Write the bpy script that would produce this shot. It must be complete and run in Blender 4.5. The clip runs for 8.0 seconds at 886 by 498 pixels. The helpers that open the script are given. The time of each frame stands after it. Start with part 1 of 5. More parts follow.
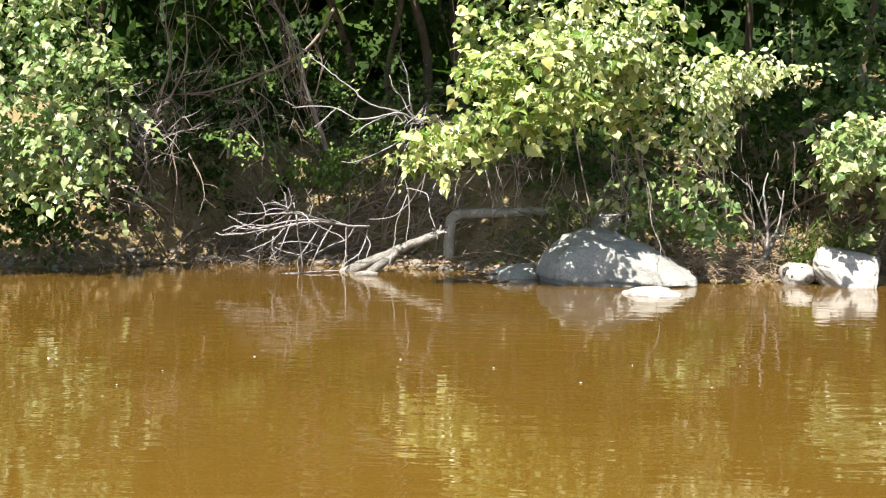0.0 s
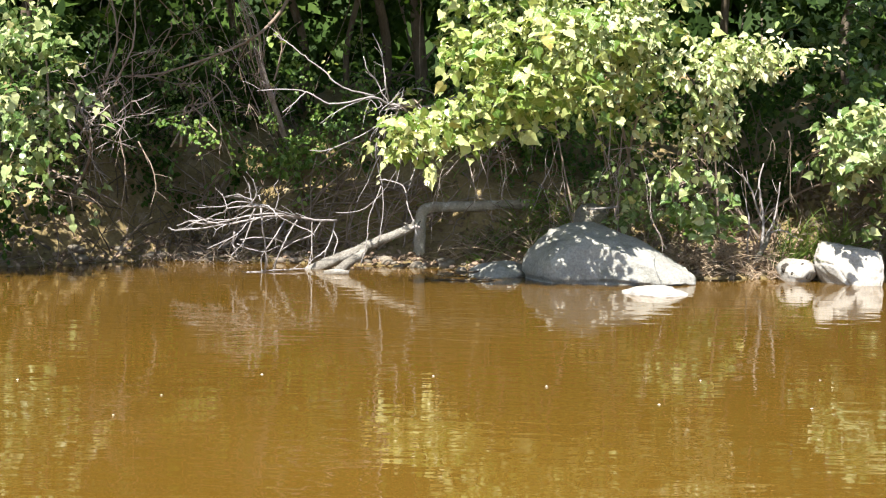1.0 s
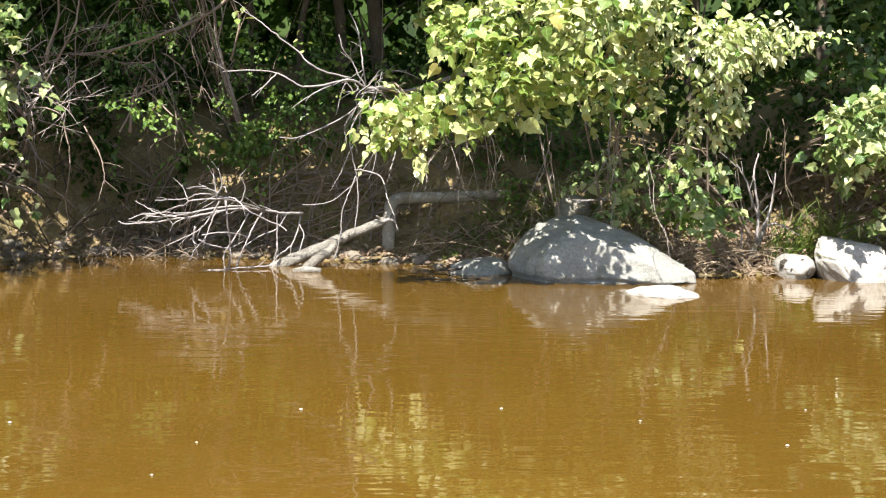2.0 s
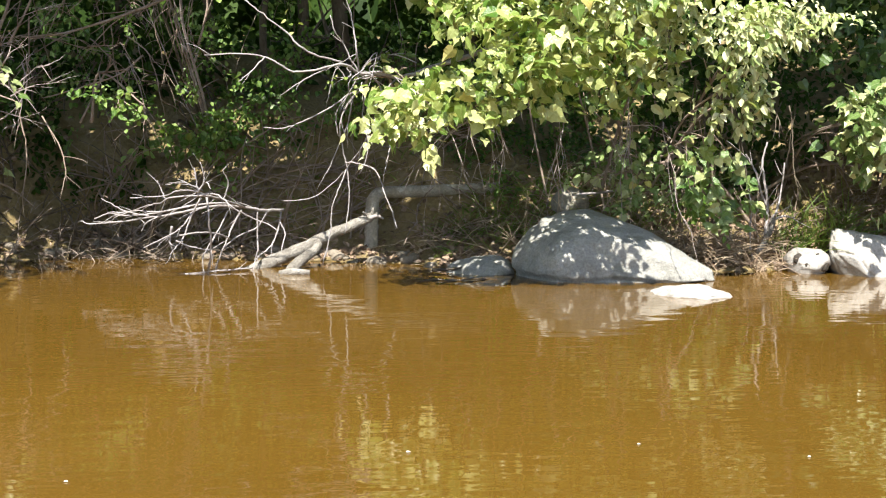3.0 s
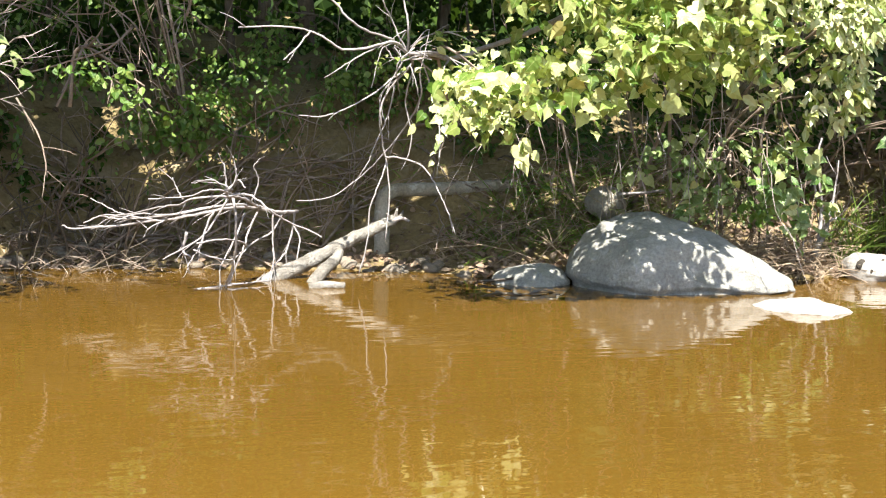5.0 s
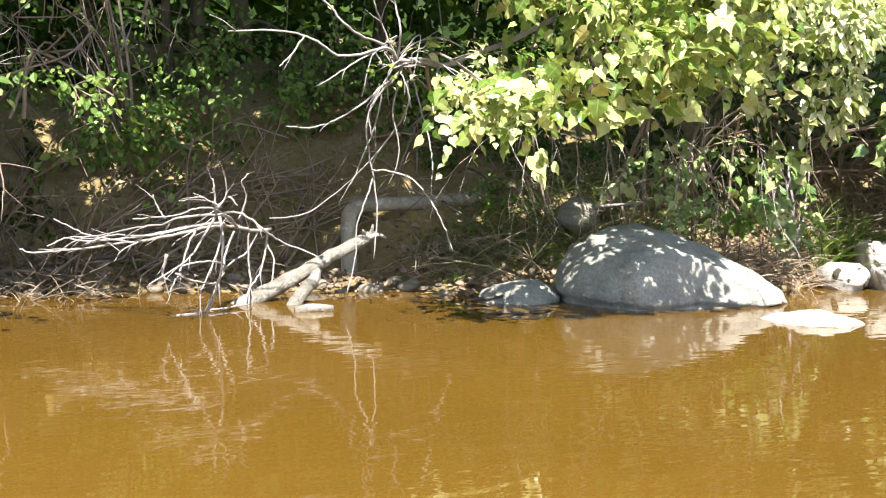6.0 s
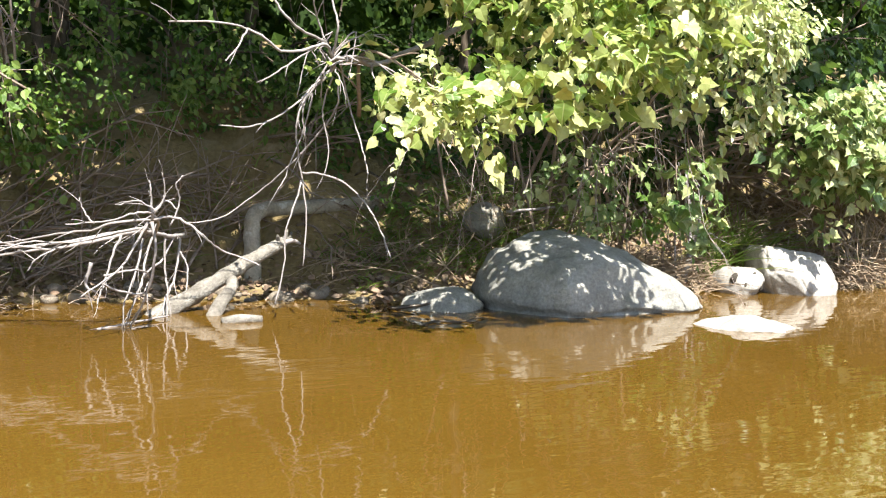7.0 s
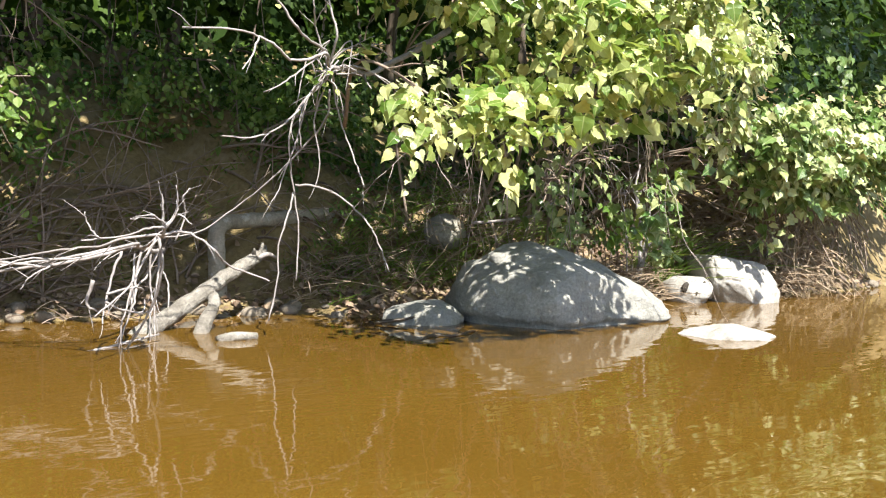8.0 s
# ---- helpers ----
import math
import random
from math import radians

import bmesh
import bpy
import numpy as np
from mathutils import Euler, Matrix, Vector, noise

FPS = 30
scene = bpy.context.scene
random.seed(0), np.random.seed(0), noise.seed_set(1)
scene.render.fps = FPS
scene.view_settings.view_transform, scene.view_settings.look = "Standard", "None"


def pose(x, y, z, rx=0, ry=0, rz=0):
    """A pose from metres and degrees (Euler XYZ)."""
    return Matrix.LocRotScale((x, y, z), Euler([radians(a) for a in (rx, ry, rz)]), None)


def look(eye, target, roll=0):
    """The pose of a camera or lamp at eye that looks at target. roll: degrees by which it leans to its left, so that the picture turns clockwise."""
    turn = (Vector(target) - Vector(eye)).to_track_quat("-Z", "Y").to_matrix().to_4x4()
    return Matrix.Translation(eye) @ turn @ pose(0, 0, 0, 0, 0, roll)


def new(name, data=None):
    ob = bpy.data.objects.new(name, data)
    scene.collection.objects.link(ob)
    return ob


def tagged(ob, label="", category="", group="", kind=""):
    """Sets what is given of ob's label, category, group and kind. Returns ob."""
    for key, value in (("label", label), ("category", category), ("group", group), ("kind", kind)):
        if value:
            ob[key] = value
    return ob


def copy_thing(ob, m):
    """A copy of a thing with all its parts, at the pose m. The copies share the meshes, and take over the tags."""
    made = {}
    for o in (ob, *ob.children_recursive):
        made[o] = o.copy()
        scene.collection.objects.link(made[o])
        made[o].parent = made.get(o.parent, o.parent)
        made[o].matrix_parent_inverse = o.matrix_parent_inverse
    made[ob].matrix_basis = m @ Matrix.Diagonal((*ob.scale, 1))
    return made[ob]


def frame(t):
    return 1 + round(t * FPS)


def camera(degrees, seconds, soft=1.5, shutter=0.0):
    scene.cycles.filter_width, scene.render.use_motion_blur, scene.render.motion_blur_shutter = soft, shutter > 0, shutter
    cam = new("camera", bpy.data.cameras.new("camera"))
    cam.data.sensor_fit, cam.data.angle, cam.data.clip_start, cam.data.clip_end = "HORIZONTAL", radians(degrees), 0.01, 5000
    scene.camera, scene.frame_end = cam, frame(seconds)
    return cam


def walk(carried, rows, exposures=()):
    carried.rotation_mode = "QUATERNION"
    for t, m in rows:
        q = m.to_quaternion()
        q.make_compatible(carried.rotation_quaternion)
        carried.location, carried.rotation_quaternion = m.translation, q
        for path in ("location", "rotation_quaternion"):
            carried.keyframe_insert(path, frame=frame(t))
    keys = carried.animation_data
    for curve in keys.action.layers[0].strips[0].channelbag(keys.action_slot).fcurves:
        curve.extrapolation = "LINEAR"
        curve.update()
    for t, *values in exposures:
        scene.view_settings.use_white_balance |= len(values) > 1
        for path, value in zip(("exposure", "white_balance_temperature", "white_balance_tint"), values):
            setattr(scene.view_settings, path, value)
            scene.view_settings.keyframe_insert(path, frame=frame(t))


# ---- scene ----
cam = camera(39.5, 8.0, soft=1.15)
PATH = [
    (0, (0.43, -0.203, 0.687), (0.316, 1.79, 0.57), 0.7),
    (0.5, (0.21, 0.118, 0.679), (0.14, 2.112, 0.549), 0.9),
    (1, (-0.016, 0.417, 0.666), (0.012, 2.413, 0.539), 0.8),
    (2.3, (-0.602, 1.208, 0.71), (-0.387, 3.19, 0.551), 0.7),
    (2.5, (-0.687, 1.33, 0.707), (-0.458, 3.311, 0.555), 0.1),
    (2.8, (-0.858, 1.516, 0.688), (-0.501, 3.475, 0.507), 1.3),
    (3, (-0.949, 1.629, 0.701), (-0.601, 3.591, 0.533), 0.7),
    (3.5, (-1.166, 1.932, 0.692), (-0.79, 3.89, 0.531), 0.5),
    (4, (-1.401, 2.22, 0.69), (-0.958, 4.163, 0.518), 0.8),
    (4.2, (-1.49, 2.334, 0.696), (-1.025, 4.271, 0.522), 0.7),
    (5.3, (-2.046, 2.938, 0.697), (-1.337, 4.8, 0.522), 1.0),
    (5.5, (-2.133, 3.043, 0.689), (-1.393, 4.893, 0.523), 0.5),
    (6, (-2.37, 3.304, 0.68), (-1.5, 5.099, 0.525), 0.8),
    (6.5, (-2.605, 3.552, 0.676), (-1.568, 5.256, 0.529), 1.1),
    (7, (-2.845, 3.816, 0.675), (-1.665, 5.424, 0.529), 1.5),
    (7.5, (-3.085, 4.075, 0.673), (-1.798, 5.599, 0.533), 1.8),
    (8, (-3.327, 4.309, 0.671), (-1.934, 5.738, 0.546), 1.6),
]
walk(cam, [(t, look(eye, target, roll)) for t, eye, target, roll in PATH],
     [(t, 1.72 + e) for t, e in ((0, 0.0), (2.5, 0.0), (4.0, 0.1), (5.5, 0.36), (6.5, 0.28), (7.2, 0.12), (8.0, 0.02))])

# ---- world, sun, exposure ----
SUN_WAY = Vector((0.20, 0.62, -0.92)).normalized()      # the way the sunlight travels
world = bpy.data.worlds.new("sky")
scene.world = world
world.use_nodes = True
wn = world.node_tree.nodes
sky = wn.new("ShaderNodeTexSky")
sky.sky_type = "NISHITA"
sky.sun_disc = False
sky.sun_elevation = math.asin(-SUN_WAY.z)
sky.sun_rotation = math.atan2(-SUN_WAY.x, -SUN_WAY.y)
wn["Background"].inputs["Strength"].default_value = 0.082
world.node_tree.links.new(sky.outputs[0], wn["Background"].inputs["Color"])
sun = new("sun", bpy.data.lights.new("sun", "SUN"))
sun.data.energy, sun.data.angle, sun.data.color = 4.6, radians(0.53), (1.0, 0.95, 0.86)
sun.matrix_world = look((0, 0, 20), Vector((0, 0, 20)) + SUN_WAY)


# ---- materials ----
def ramp(nt, fac, stops):
    r = nt.nodes.new("ShaderNodeValToRGB")
    el = r.color_ramp.elements
    while len(el) < len(stops):
        el.new(0.5)
    for e, (p, c) in zip(el, stops):
        e.position, e.color = p, (*c, 1)
    nt.links.new(fac, r.inputs[0])
    return r.outputs[0]


def noise_tex(nt, scale, detail=5, rough=0.6, space="Object", stretch=None, distort=0.0):
    tc = nt.nodes.new("ShaderNodeTexCoord")
    src = tc.outputs[space]
    if stretch:
        mp = nt.nodes.new("ShaderNodeMapping")
        mp.inputs["Scale"].default_value = stretch
        nt.links.new(src, mp.inputs[0])
        src = mp.outputs[0]
    n = nt.nodes.new("ShaderNodeTexNoise")
    n.inputs["Scale"].default_value, n.inputs["Detail"].default_value = scale, detail
    n.inputs["Roughness"].default_value, n.inputs["Distortion"].default_value = rough, distort
    nt.links.new(src, n.inputs["Vector"])
    return n.outputs[0]


def mix_col(nt, fac, a, b, mode="MIX"):
    m = nt.nodes.new("ShaderNodeMix")
    m.data_type, m.blend_type = "RGBA", mode
    for sock, val in ((m.inputs[0], fac), (m.inputs[6], a), (m.inputs[7], b)):
        if isinstance(val, (int, float)):
            sock.default_value = val
        elif isinstance(val, tuple):
            sock.default_value = (*val, 1)
        else:
            nt.links.new(val, sock)
    return m.outputs[2]


def bump_of(nt, height, strength, distance, normal=None):
    b = nt.nodes.new("ShaderNodeBump")
    b.inputs["Strength"].default_value, b.inputs["Distance"].default_value = strength, distance
    nt.links.new(height, b.inputs["Height"])
    if normal:
        nt.links.new(normal, b.inputs["Normal"])
    return b.outputs[0]


def surface(name, stops, scale, rough=0.85, fine=60.0, bump=0.5, dist=0.01, stains=None, stretch=None, spec=0.3):
    """Noise-coloured rough surface: broad mottling, fine grain, optional stains, relief."""
    m = bpy.data.materials.new(name)
    m.use_nodes = True
    nt = m.node_tree
    p = nt.nodes["Principled BSDF"]
    broad = noise_tex(nt, scale, 6, 0.65, stretch=stretch)
    grain = noise_tex(nt, fine, 4, 0.7, stretch=stretch)
    col = ramp(nt, broad, stops)
    g = ramp(nt, grain, [(0.25, (0.62, 0.62, 0.62)), (0.75, (1.25, 1.25, 1.25))])
    col = mix_col(nt, 1.0, col, g, "MULTIPLY")
    if stains:
        s_scale, s_lo, s_hi, s_col = stains
        mask = ramp(nt, noise_tex(nt, s_scale, 4, 0.6), [(s_lo, (0, 0, 0)), (s_hi, (1, 1, 1))])
        col = mix_col(nt, mask, col, s_col)
    nt.links.new(col, p.inputs["Base Color"])
    p.inputs["Roughness"].default_value = rough
    p.inputs["Specular IOR Level"].default_value = spec
    n1 = bump_of(nt, broad, bump * 0.6, dist * 2.5)
    nt.links.new(bump_of(nt, grain, bump, dist, n1), p.inputs["Normal"])
    return m


def leaf_material(name, dark, mid, light, through_col, gloss=0.42, glow=0.38, sheen=0.5):
    """Leaf: colour varies from leaf to leaf, veins paler, light shines through."""
    m = bpy.data.materials.new(name)
    m.use_nodes = True
    nt = m.node_tree
    p = nt.nodes["Principled BSDF"]
    geo = nt.nodes.new("ShaderNodeNewGeometry")
    info = nt.nodes.new("ShaderNodeObjectInfo")
    add = nt.nodes.new("ShaderNodeMath")
    add.operation = "ADD"
    nt.links.new(geo.outputs["Random Per Island"], add.inputs[0])
    nt.links.new(info.outputs["Random"], add.inputs[1])
    fr = nt.nodes.new("ShaderNodeMath")
    fr.operation = "FRACT"
    nt.links.new(add.outputs[0], fr.inputs[0])
    col = ramp(nt, fr.outputs[0], [(0.0, dark), (0.46, mid), (0.82, light), (0.97, (light[0] * 1.15, light[1] * 1.1, light[2] * 1.15)), (1.0, (light[0] * 1.15, light[1] * 0.9, light[2] * 0.7))])
    blotch = ramp(nt, noise_tex(nt, 35, 3, 0.6), [(0.3, (0.75, 0.78, 0.7)), (0.7, (1.15, 1.12, 1.05))])
    col = mix_col(nt, 1.0, col, blotch, "MULTIPLY")
    uv = nt.nodes.new("ShaderNodeTexCoord")
    sep = nt.nodes.new("ShaderNodeSeparateXYZ")
    nt.links.new(uv.outputs["UV"], sep.inputs[0])
    off = nt.nodes.new("ShaderNodeMath")
    off.operation = "SUBTRACT"
    off.inputs[1].default_value = 0.5
    nt.links.new(sep.outputs[0], off.inputs[0])
    ab = nt.nodes.new("ShaderNodeMath")
    ab.operation = "ABSOLUTE"
    nt.links.new(off.outputs[0], ab.inputs[0])
    rib = ramp(nt, ab.outputs[0], [(0.0, (0.55, 0.55, 0.55)), (0.035, (0, 0, 0))])
    col = mix_col(nt, rib, col, (light[0] * 1.1, light[1] * 1.1, light[2] * 1.1))
    nt.links.new(col, p.inputs["Base Color"])
    p.inputs["Roughness"].default_value = gloss
    p.inputs["Specular IOR Level"].default_value = sheen
    crinkle = bump_of(nt, noise_tex(nt, 40, 1, 0.5), 0.35, 0.003)
    nt.links.new(crinkle, p.inputs["Normal"])
    tr = nt.nodes.new("ShaderNodeBsdfTranslucent")
    nt.links.new(mix_col(nt, 0.55, col, through_col), tr.inputs["Color"])
    mx = nt.nodes.new("ShaderNodeMixShader")
    mx.inputs[0].default_value = glow
    out = nt.nodes["Material Output"]
    nt.links.new(p.outputs[0], mx.inputs[1])
    nt.links.new(tr.outputs[0], mx.inputs[2])
    nt.links.new(mx.outputs[0], out.inputs["Surface"])
    return m


def water_material():
    m = bpy.data.materials.new("murky_water")
    m.use_nodes = True
    nt = m.node_tree
    p = nt.nodes["Principled BSDF"]
    murk = noise_tex(nt, 0.55, 4, 0.55)
    nt.links.new(ramp(nt, murk, [(0.3, (0.086, 0.046, 0.0066)), (0.7, (0.104, 0.057, 0.0086))]), p.inputs["Base Color"])
    p.inputs["Roughness"].default_value = 0.03
    p.inputs["IOR"].default_value = 1.333
    swell = noise_tex(nt, 2.4, 1, 0.4, stretch=(0.6, 1.4, 1))
    ripple = noise_tex(nt, 7.0, 2, 0.5, stretch=(0.6, 1.35, 1), distort=0.2)
    patch = ramp(nt, noise_tex(nt, 0.7, 2, 0.5), [(0.38, (0.4, 0.4, 0.4)), (0.62, (1, 1, 1))])       # calm and ruffled stretches
    ruffled = mix_col(nt, 1.0, ripple, patch, "MULTIPLY")
    n1 = bump_of(nt, swell, 1.0, 0.0016)
    nt.links.new(bump_of(nt, ruffled, 1.0, 0.0028, n1), p.inputs["Normal"])
    return m


WATER = water_material()
SOIL = surface("bank_soil", [(0.25, (0.112, 0.082, 0.036)), (0.5, (0.205, 0.155, 0.072)), (0.78, (0.28, 0.218, 0.108))], 2.2, 0.95, 45, 0.9, 0.012,
               (6.0, 0.56, 0.70, (0.25, 0.20, 0.12)))
ROCK_GREY = surface("grey_rock", [(0.2, (0.182, 0.180, 0.164)), (0.5, (0.262, 0.258, 0.236)), (0.8, (0.385, 0.378, 0.345))], 5.0, 0.9, 70, 0.8, 0.010,
                    (8.0, 0.57, 0.70, (0.160, 0.162, 0.140)))
ROCK_DARK = surface("brown_grey_rock", [(0.2, (0.16, 0.15, 0.13)), (0.55, (0.25, 0.235, 0.20)), (0.8, (0.34, 0.315, 0.27))], 6.0, 0.9, 80, 0.5, 0.006)
ROCK_PALE = surface("pale_rock", [(0.25, (0.20, 0.185, 0.16)), (0.5, (0.33, 0.315, 0.29)), (0.8, (0.43, 0.42, 0.395))], 5.0, 0.85, 70, 0.5, 0.007,
                    (9.0, 0.60, 0.74, (0.22, 0.195, 0.16)))
PIT = surface("pit_shade", [(0.3, (0.03, 0.026, 0.02)), (0.7, (0.07, 0.06, 0.05))], 20.0, 0.95)
PEBBLE = surface("pebble", [(0.2, (0.12, 0.098, 0.075)), (0.5, (0.205, 0.175, 0.137)), (0.8, (0.32, 0.285, 0.235))], 9.0, 0.85, 60, 0.4, 0.004)
DEADWOOD = surface("bleached_deadwood", [(0.2, (0.19, 0.165, 0.155)), (0.5, (0.30, 0.275, 0.27)), (0.8, (0.40, 0.38, 0.38))], 12.0, 0.8, 120, 0.4, 0.003)
LOGWOOD = surface("weathered_log", [(0.2, (0.20, 0.178, 0.135)), (0.5, (0.32, 0.29, 0.235)), (0.8, (0.43, 0.40, 0.34))], 9.0, 0.85, 70, 0.8, 0.008,
                  (16.0, 0.60, 0.68, (0.45, 0.43, 0.39)))
# darker than weathered_log: leaf shade on the leaning log is put in
DARKLOG = surface("darkened_log", [(0.25, (0.10, 0.09, 0.076)), (0.48, (0.215, 0.198, 0.172)), (0.75, (0.38, 0.36, 0.325))], 13.0, 0.88, 80, 1.0, 0.012)
BARK = surface("brown_bark", [(0.2, (0.055, 0.042, 0.030)), (0.5, (0.11, 0.088, 0.064)), (0.8, (0.19, 0.16, 0.122))], 7.0, 0.9, 60, 0.9, 0.008, stretch=(1, 1, 0.35))
PALE_VINE = surface("pale_dry_vine", [(0.2, (0.20, 0.16, 0.145)), (0.5, (0.32, 0.27, 0.25)), (0.8, (0.44, 0.385, 0.365))], 10.0, 0.85, 90, 0.4, 0.003)
VINE = surface("dry_vine", [(0.2, (0.14, 0.10, 0.075)), (0.5, (0.25, 0.195, 0.155)), (0.8, (0.38, 0.315, 0.26))], 10.0, 0.85, 90, 0.4, 0.003)
STRAW = surface("dry_straw", [(0.2, (0.22, 0.155, 0.10)), (0.5, (0.36, 0.275, 0.19)), (0.8, (0.50, 0.415, 0.31))], 14.0, 0.85, 80, 0.3, 0.002)
FOAM = surface("foam", [(0.3, (0.7, 0.68, 0.62)), (0.7, (0.85, 0.84, 0.8))], 40.0, 0.7)
SODDEN = surface("sodden_wood", [(0.3, (0.03, 0.022, 0.014)), (0.7, (0.07, 0.05, 0.03))], 12.0, 0.35, spec=0.5)
LEAF_VINE = leaf_material("vine_leaf", (0.06, 0.14, 0.018), (0.225, 0.30, 0.08), (0.475, 0.50, 0.225), (0.46, 0.53, 0.085), 0.30, 0.36)
# pale leaf; part of the sun's brightness is put into its colour
LEAF_PALE = leaf_material("pale_vine_leaf", (0.20, 0.28, 0.10), (0.37, 0.42, 0.20), (0.55, 0.56, 0.35), (0.50, 0.56, 0.20), 0.28, 0.30)
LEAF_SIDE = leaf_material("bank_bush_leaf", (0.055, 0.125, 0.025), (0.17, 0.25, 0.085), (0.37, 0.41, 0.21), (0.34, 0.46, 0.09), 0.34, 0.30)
# leaf darkened so that the wood's deep shade is in the colour
LEAF_SHADE = leaf_material("shade_dark_leaf", (0.014, 0.036, 0.005), (0.026, 0.058, 0.008), (0.052, 0.098, 0.014), (0.075, 0.15, 0.012), 0.7, 0.38, 0.25)
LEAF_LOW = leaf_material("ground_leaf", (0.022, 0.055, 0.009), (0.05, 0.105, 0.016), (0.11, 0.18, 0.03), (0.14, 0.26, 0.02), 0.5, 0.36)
# darker copy of the bank bush leaf, with the shade in its colour
LEAF_SIDE_SHADED = leaf_material("shaded_side_leaf", (0.022, 0.055, 0.010), (0.055, 0.11, 0.022), (0.13, 0.19, 0.06), (0.15, 0.26, 0.03), 0.36, 0.30)
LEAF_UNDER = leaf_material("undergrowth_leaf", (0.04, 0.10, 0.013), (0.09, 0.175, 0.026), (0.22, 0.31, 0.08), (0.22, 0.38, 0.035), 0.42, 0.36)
LITTER = leaf_material("fallen_leaf", (0.095, 0.06, 0.04), (0.185, 0.125, 0.088), (0.32, 0.24, 0.18), (0.2, 0.12, 0.06), 0.8, 0.15)
GRASS = leaf_material("grass_blade", (0.07, 0.12, 0.02), (0.11, 0.18, 0.03), (0.18, 0.24, 0.05), (0.2, 0.3, 0.03), 0.5, 0.35)


# ---- building helpers ----
def mesh_of(name, verts, faces, material, smooth=True, uvs=None):
    me = bpy.data.meshes.new(name)
    me.from_pydata([tuple(v) for v in verts], [], [tuple(f) for f in faces])
    me.materials.append(material)
    if smooth:
        me.polygons.foreach_set("use_smooth", [True] * len(me.polygons))
    if uvs is not None:
        layer = me.uv_layers.new(name="UVMap")
        loops = np.empty(len(me.loops), dtype=np.int32)
        me.loops.foreach_get("vertex_index", loops)
        layer.data.foreach_set("uv", np.asarray(uvs, dtype=np.float32)[loops].ravel())
    me.update()
    return me


def thing(name, at, label, category, group="", kind=""):
    ob = new(name)
    ob.empty_display_size = 0.1
    ob.location = at
    return tagged(ob, label, category, group, kind)


def base_of(parent):
    v = Vector((0, 0, 0))
    while parent:
        v += parent.location
        parent = parent.parent
    return v


def part(name, me, parent, label=""):
    """Links a mesh, given in world places, as one part under its thing."""
    ob = new(name, me)
    ob.parent = parent
    ob.location = -base_of(parent)
    return tagged(ob, label)


def smooth_line(pts, steps=4):
    """Catmull-Rom through the points."""
    P = [np.array(p, float) for p in pts]
    if len(P) < 3:
        return [P[0] + (P[-1] - P[0]) * i / steps for i in range(steps + 1)]
    Q = [2 * P[0] - P[1], *P, 2 * P[-1] - P[-2]]
    out = []
    for i in range(1, len(Q) - 2):
        a, b, c, d = Q[i - 1], Q[i], Q[i + 1], Q[i + 2]
        for s in range(steps):
            t = s / steps
            out.append(0.5 * (2 * b + (c - a) * t + (2 * a - 5 * b + 4 * c - d) * t * t + (3 * b - a - 3 * c + d) * t ** 3))
    return out + [P[-1]]


class Wood:
    """Gathers tapered limbs into one mesh."""

    def __init__(self, seed):
        self.v, self.f, self.r = [], [], random.Random(seed)

    def tube(self, pts, r0, r1, sides=5, knobs=0.0):
        pts = [np.array(p, float) for p in pts]
        n = len(pts)
        first = len(self.v)
        side = None
        for i, p in enumerate(pts):
            d = pts[min(i + 1, n - 1)] - pts[max(i - 1, 0)]
            d = d / (np.linalg.norm(d) + 1e-9)
            if side is None:
                side = np.cross(d, (0.3, 0.2, 1.0) if abs(d[2]) < 0.9 else (1.0, 0.1, 0))
            side = side - d * side.dot(d)
            side = side / (np.linalg.norm(side) + 1e-9)
            other = np.cross(d, side)
            r = r0 + (r1 - r0) * i / max(1, n - 1)
            for k in range(sides):
                a = 2 * math.pi * k / sides
                rr = r * (1 + knobs * (self.r.random() - 0.5))
                self.v.append(p + rr * (math.cos(a) * side + math.sin(a) * other))
        for i in range(n - 1):
            for k in range(sides):
                a, b = first + i * sides + k, first + i * sides + (k + 1) % sides
                self.f.append((a, b, b + sides, a + sides))
        self.f.append(tuple(first + k for k in reversed(range(sides))))
        self.f.append(tuple(first + (n - 1) * sides + k for k in range(sides)))

    def limb(self, start, way, length, r0, depth=0, droop=0.0, wander=0.35, kids=3, sides=4, spread=0.8):
        """A wandering twig with side twigs. Returns its line."""
        r = self.r
        p, d = np.array(start, float), np.array(way, float)
        d /= np.linalg.norm(d)
        n = max(4, int(length / 0.045))
        n = min(n, 12)
        line = [p]
        for i in range(n):
            d = d + wander * 0.5 * np.array([r.gauss(0, 0.5), r.gauss(0, 0.5), r.gauss(0, 0.5)]) + np.array([0, 0, -droop * 0.25])
            d /= np.linalg.norm(d)
            p = p + d * length / n
            line.append(p)
        self.tube(line, r0, r0 * 0.35, sides)
        if depth > 0:
            for _ in range(kids):
                i = r.randrange(1, n)
                d = line[i + 1] - line[i]
                d /= np.linalg.norm(d)
                e = d + spread * np.array([r.gauss(0, 0.6), r.gauss(0, 0.6), r.gauss(0, 0.6)])
                self.limb(line[i], e, length * r.uniform(0.3, 0.65), r0 * 0.62, depth - 1, droop, wander, max(1, kids - 1), sides, spread)
        return line

    def mesh(self, name, material):
        return mesh_of(name, self.v, self.f, material)


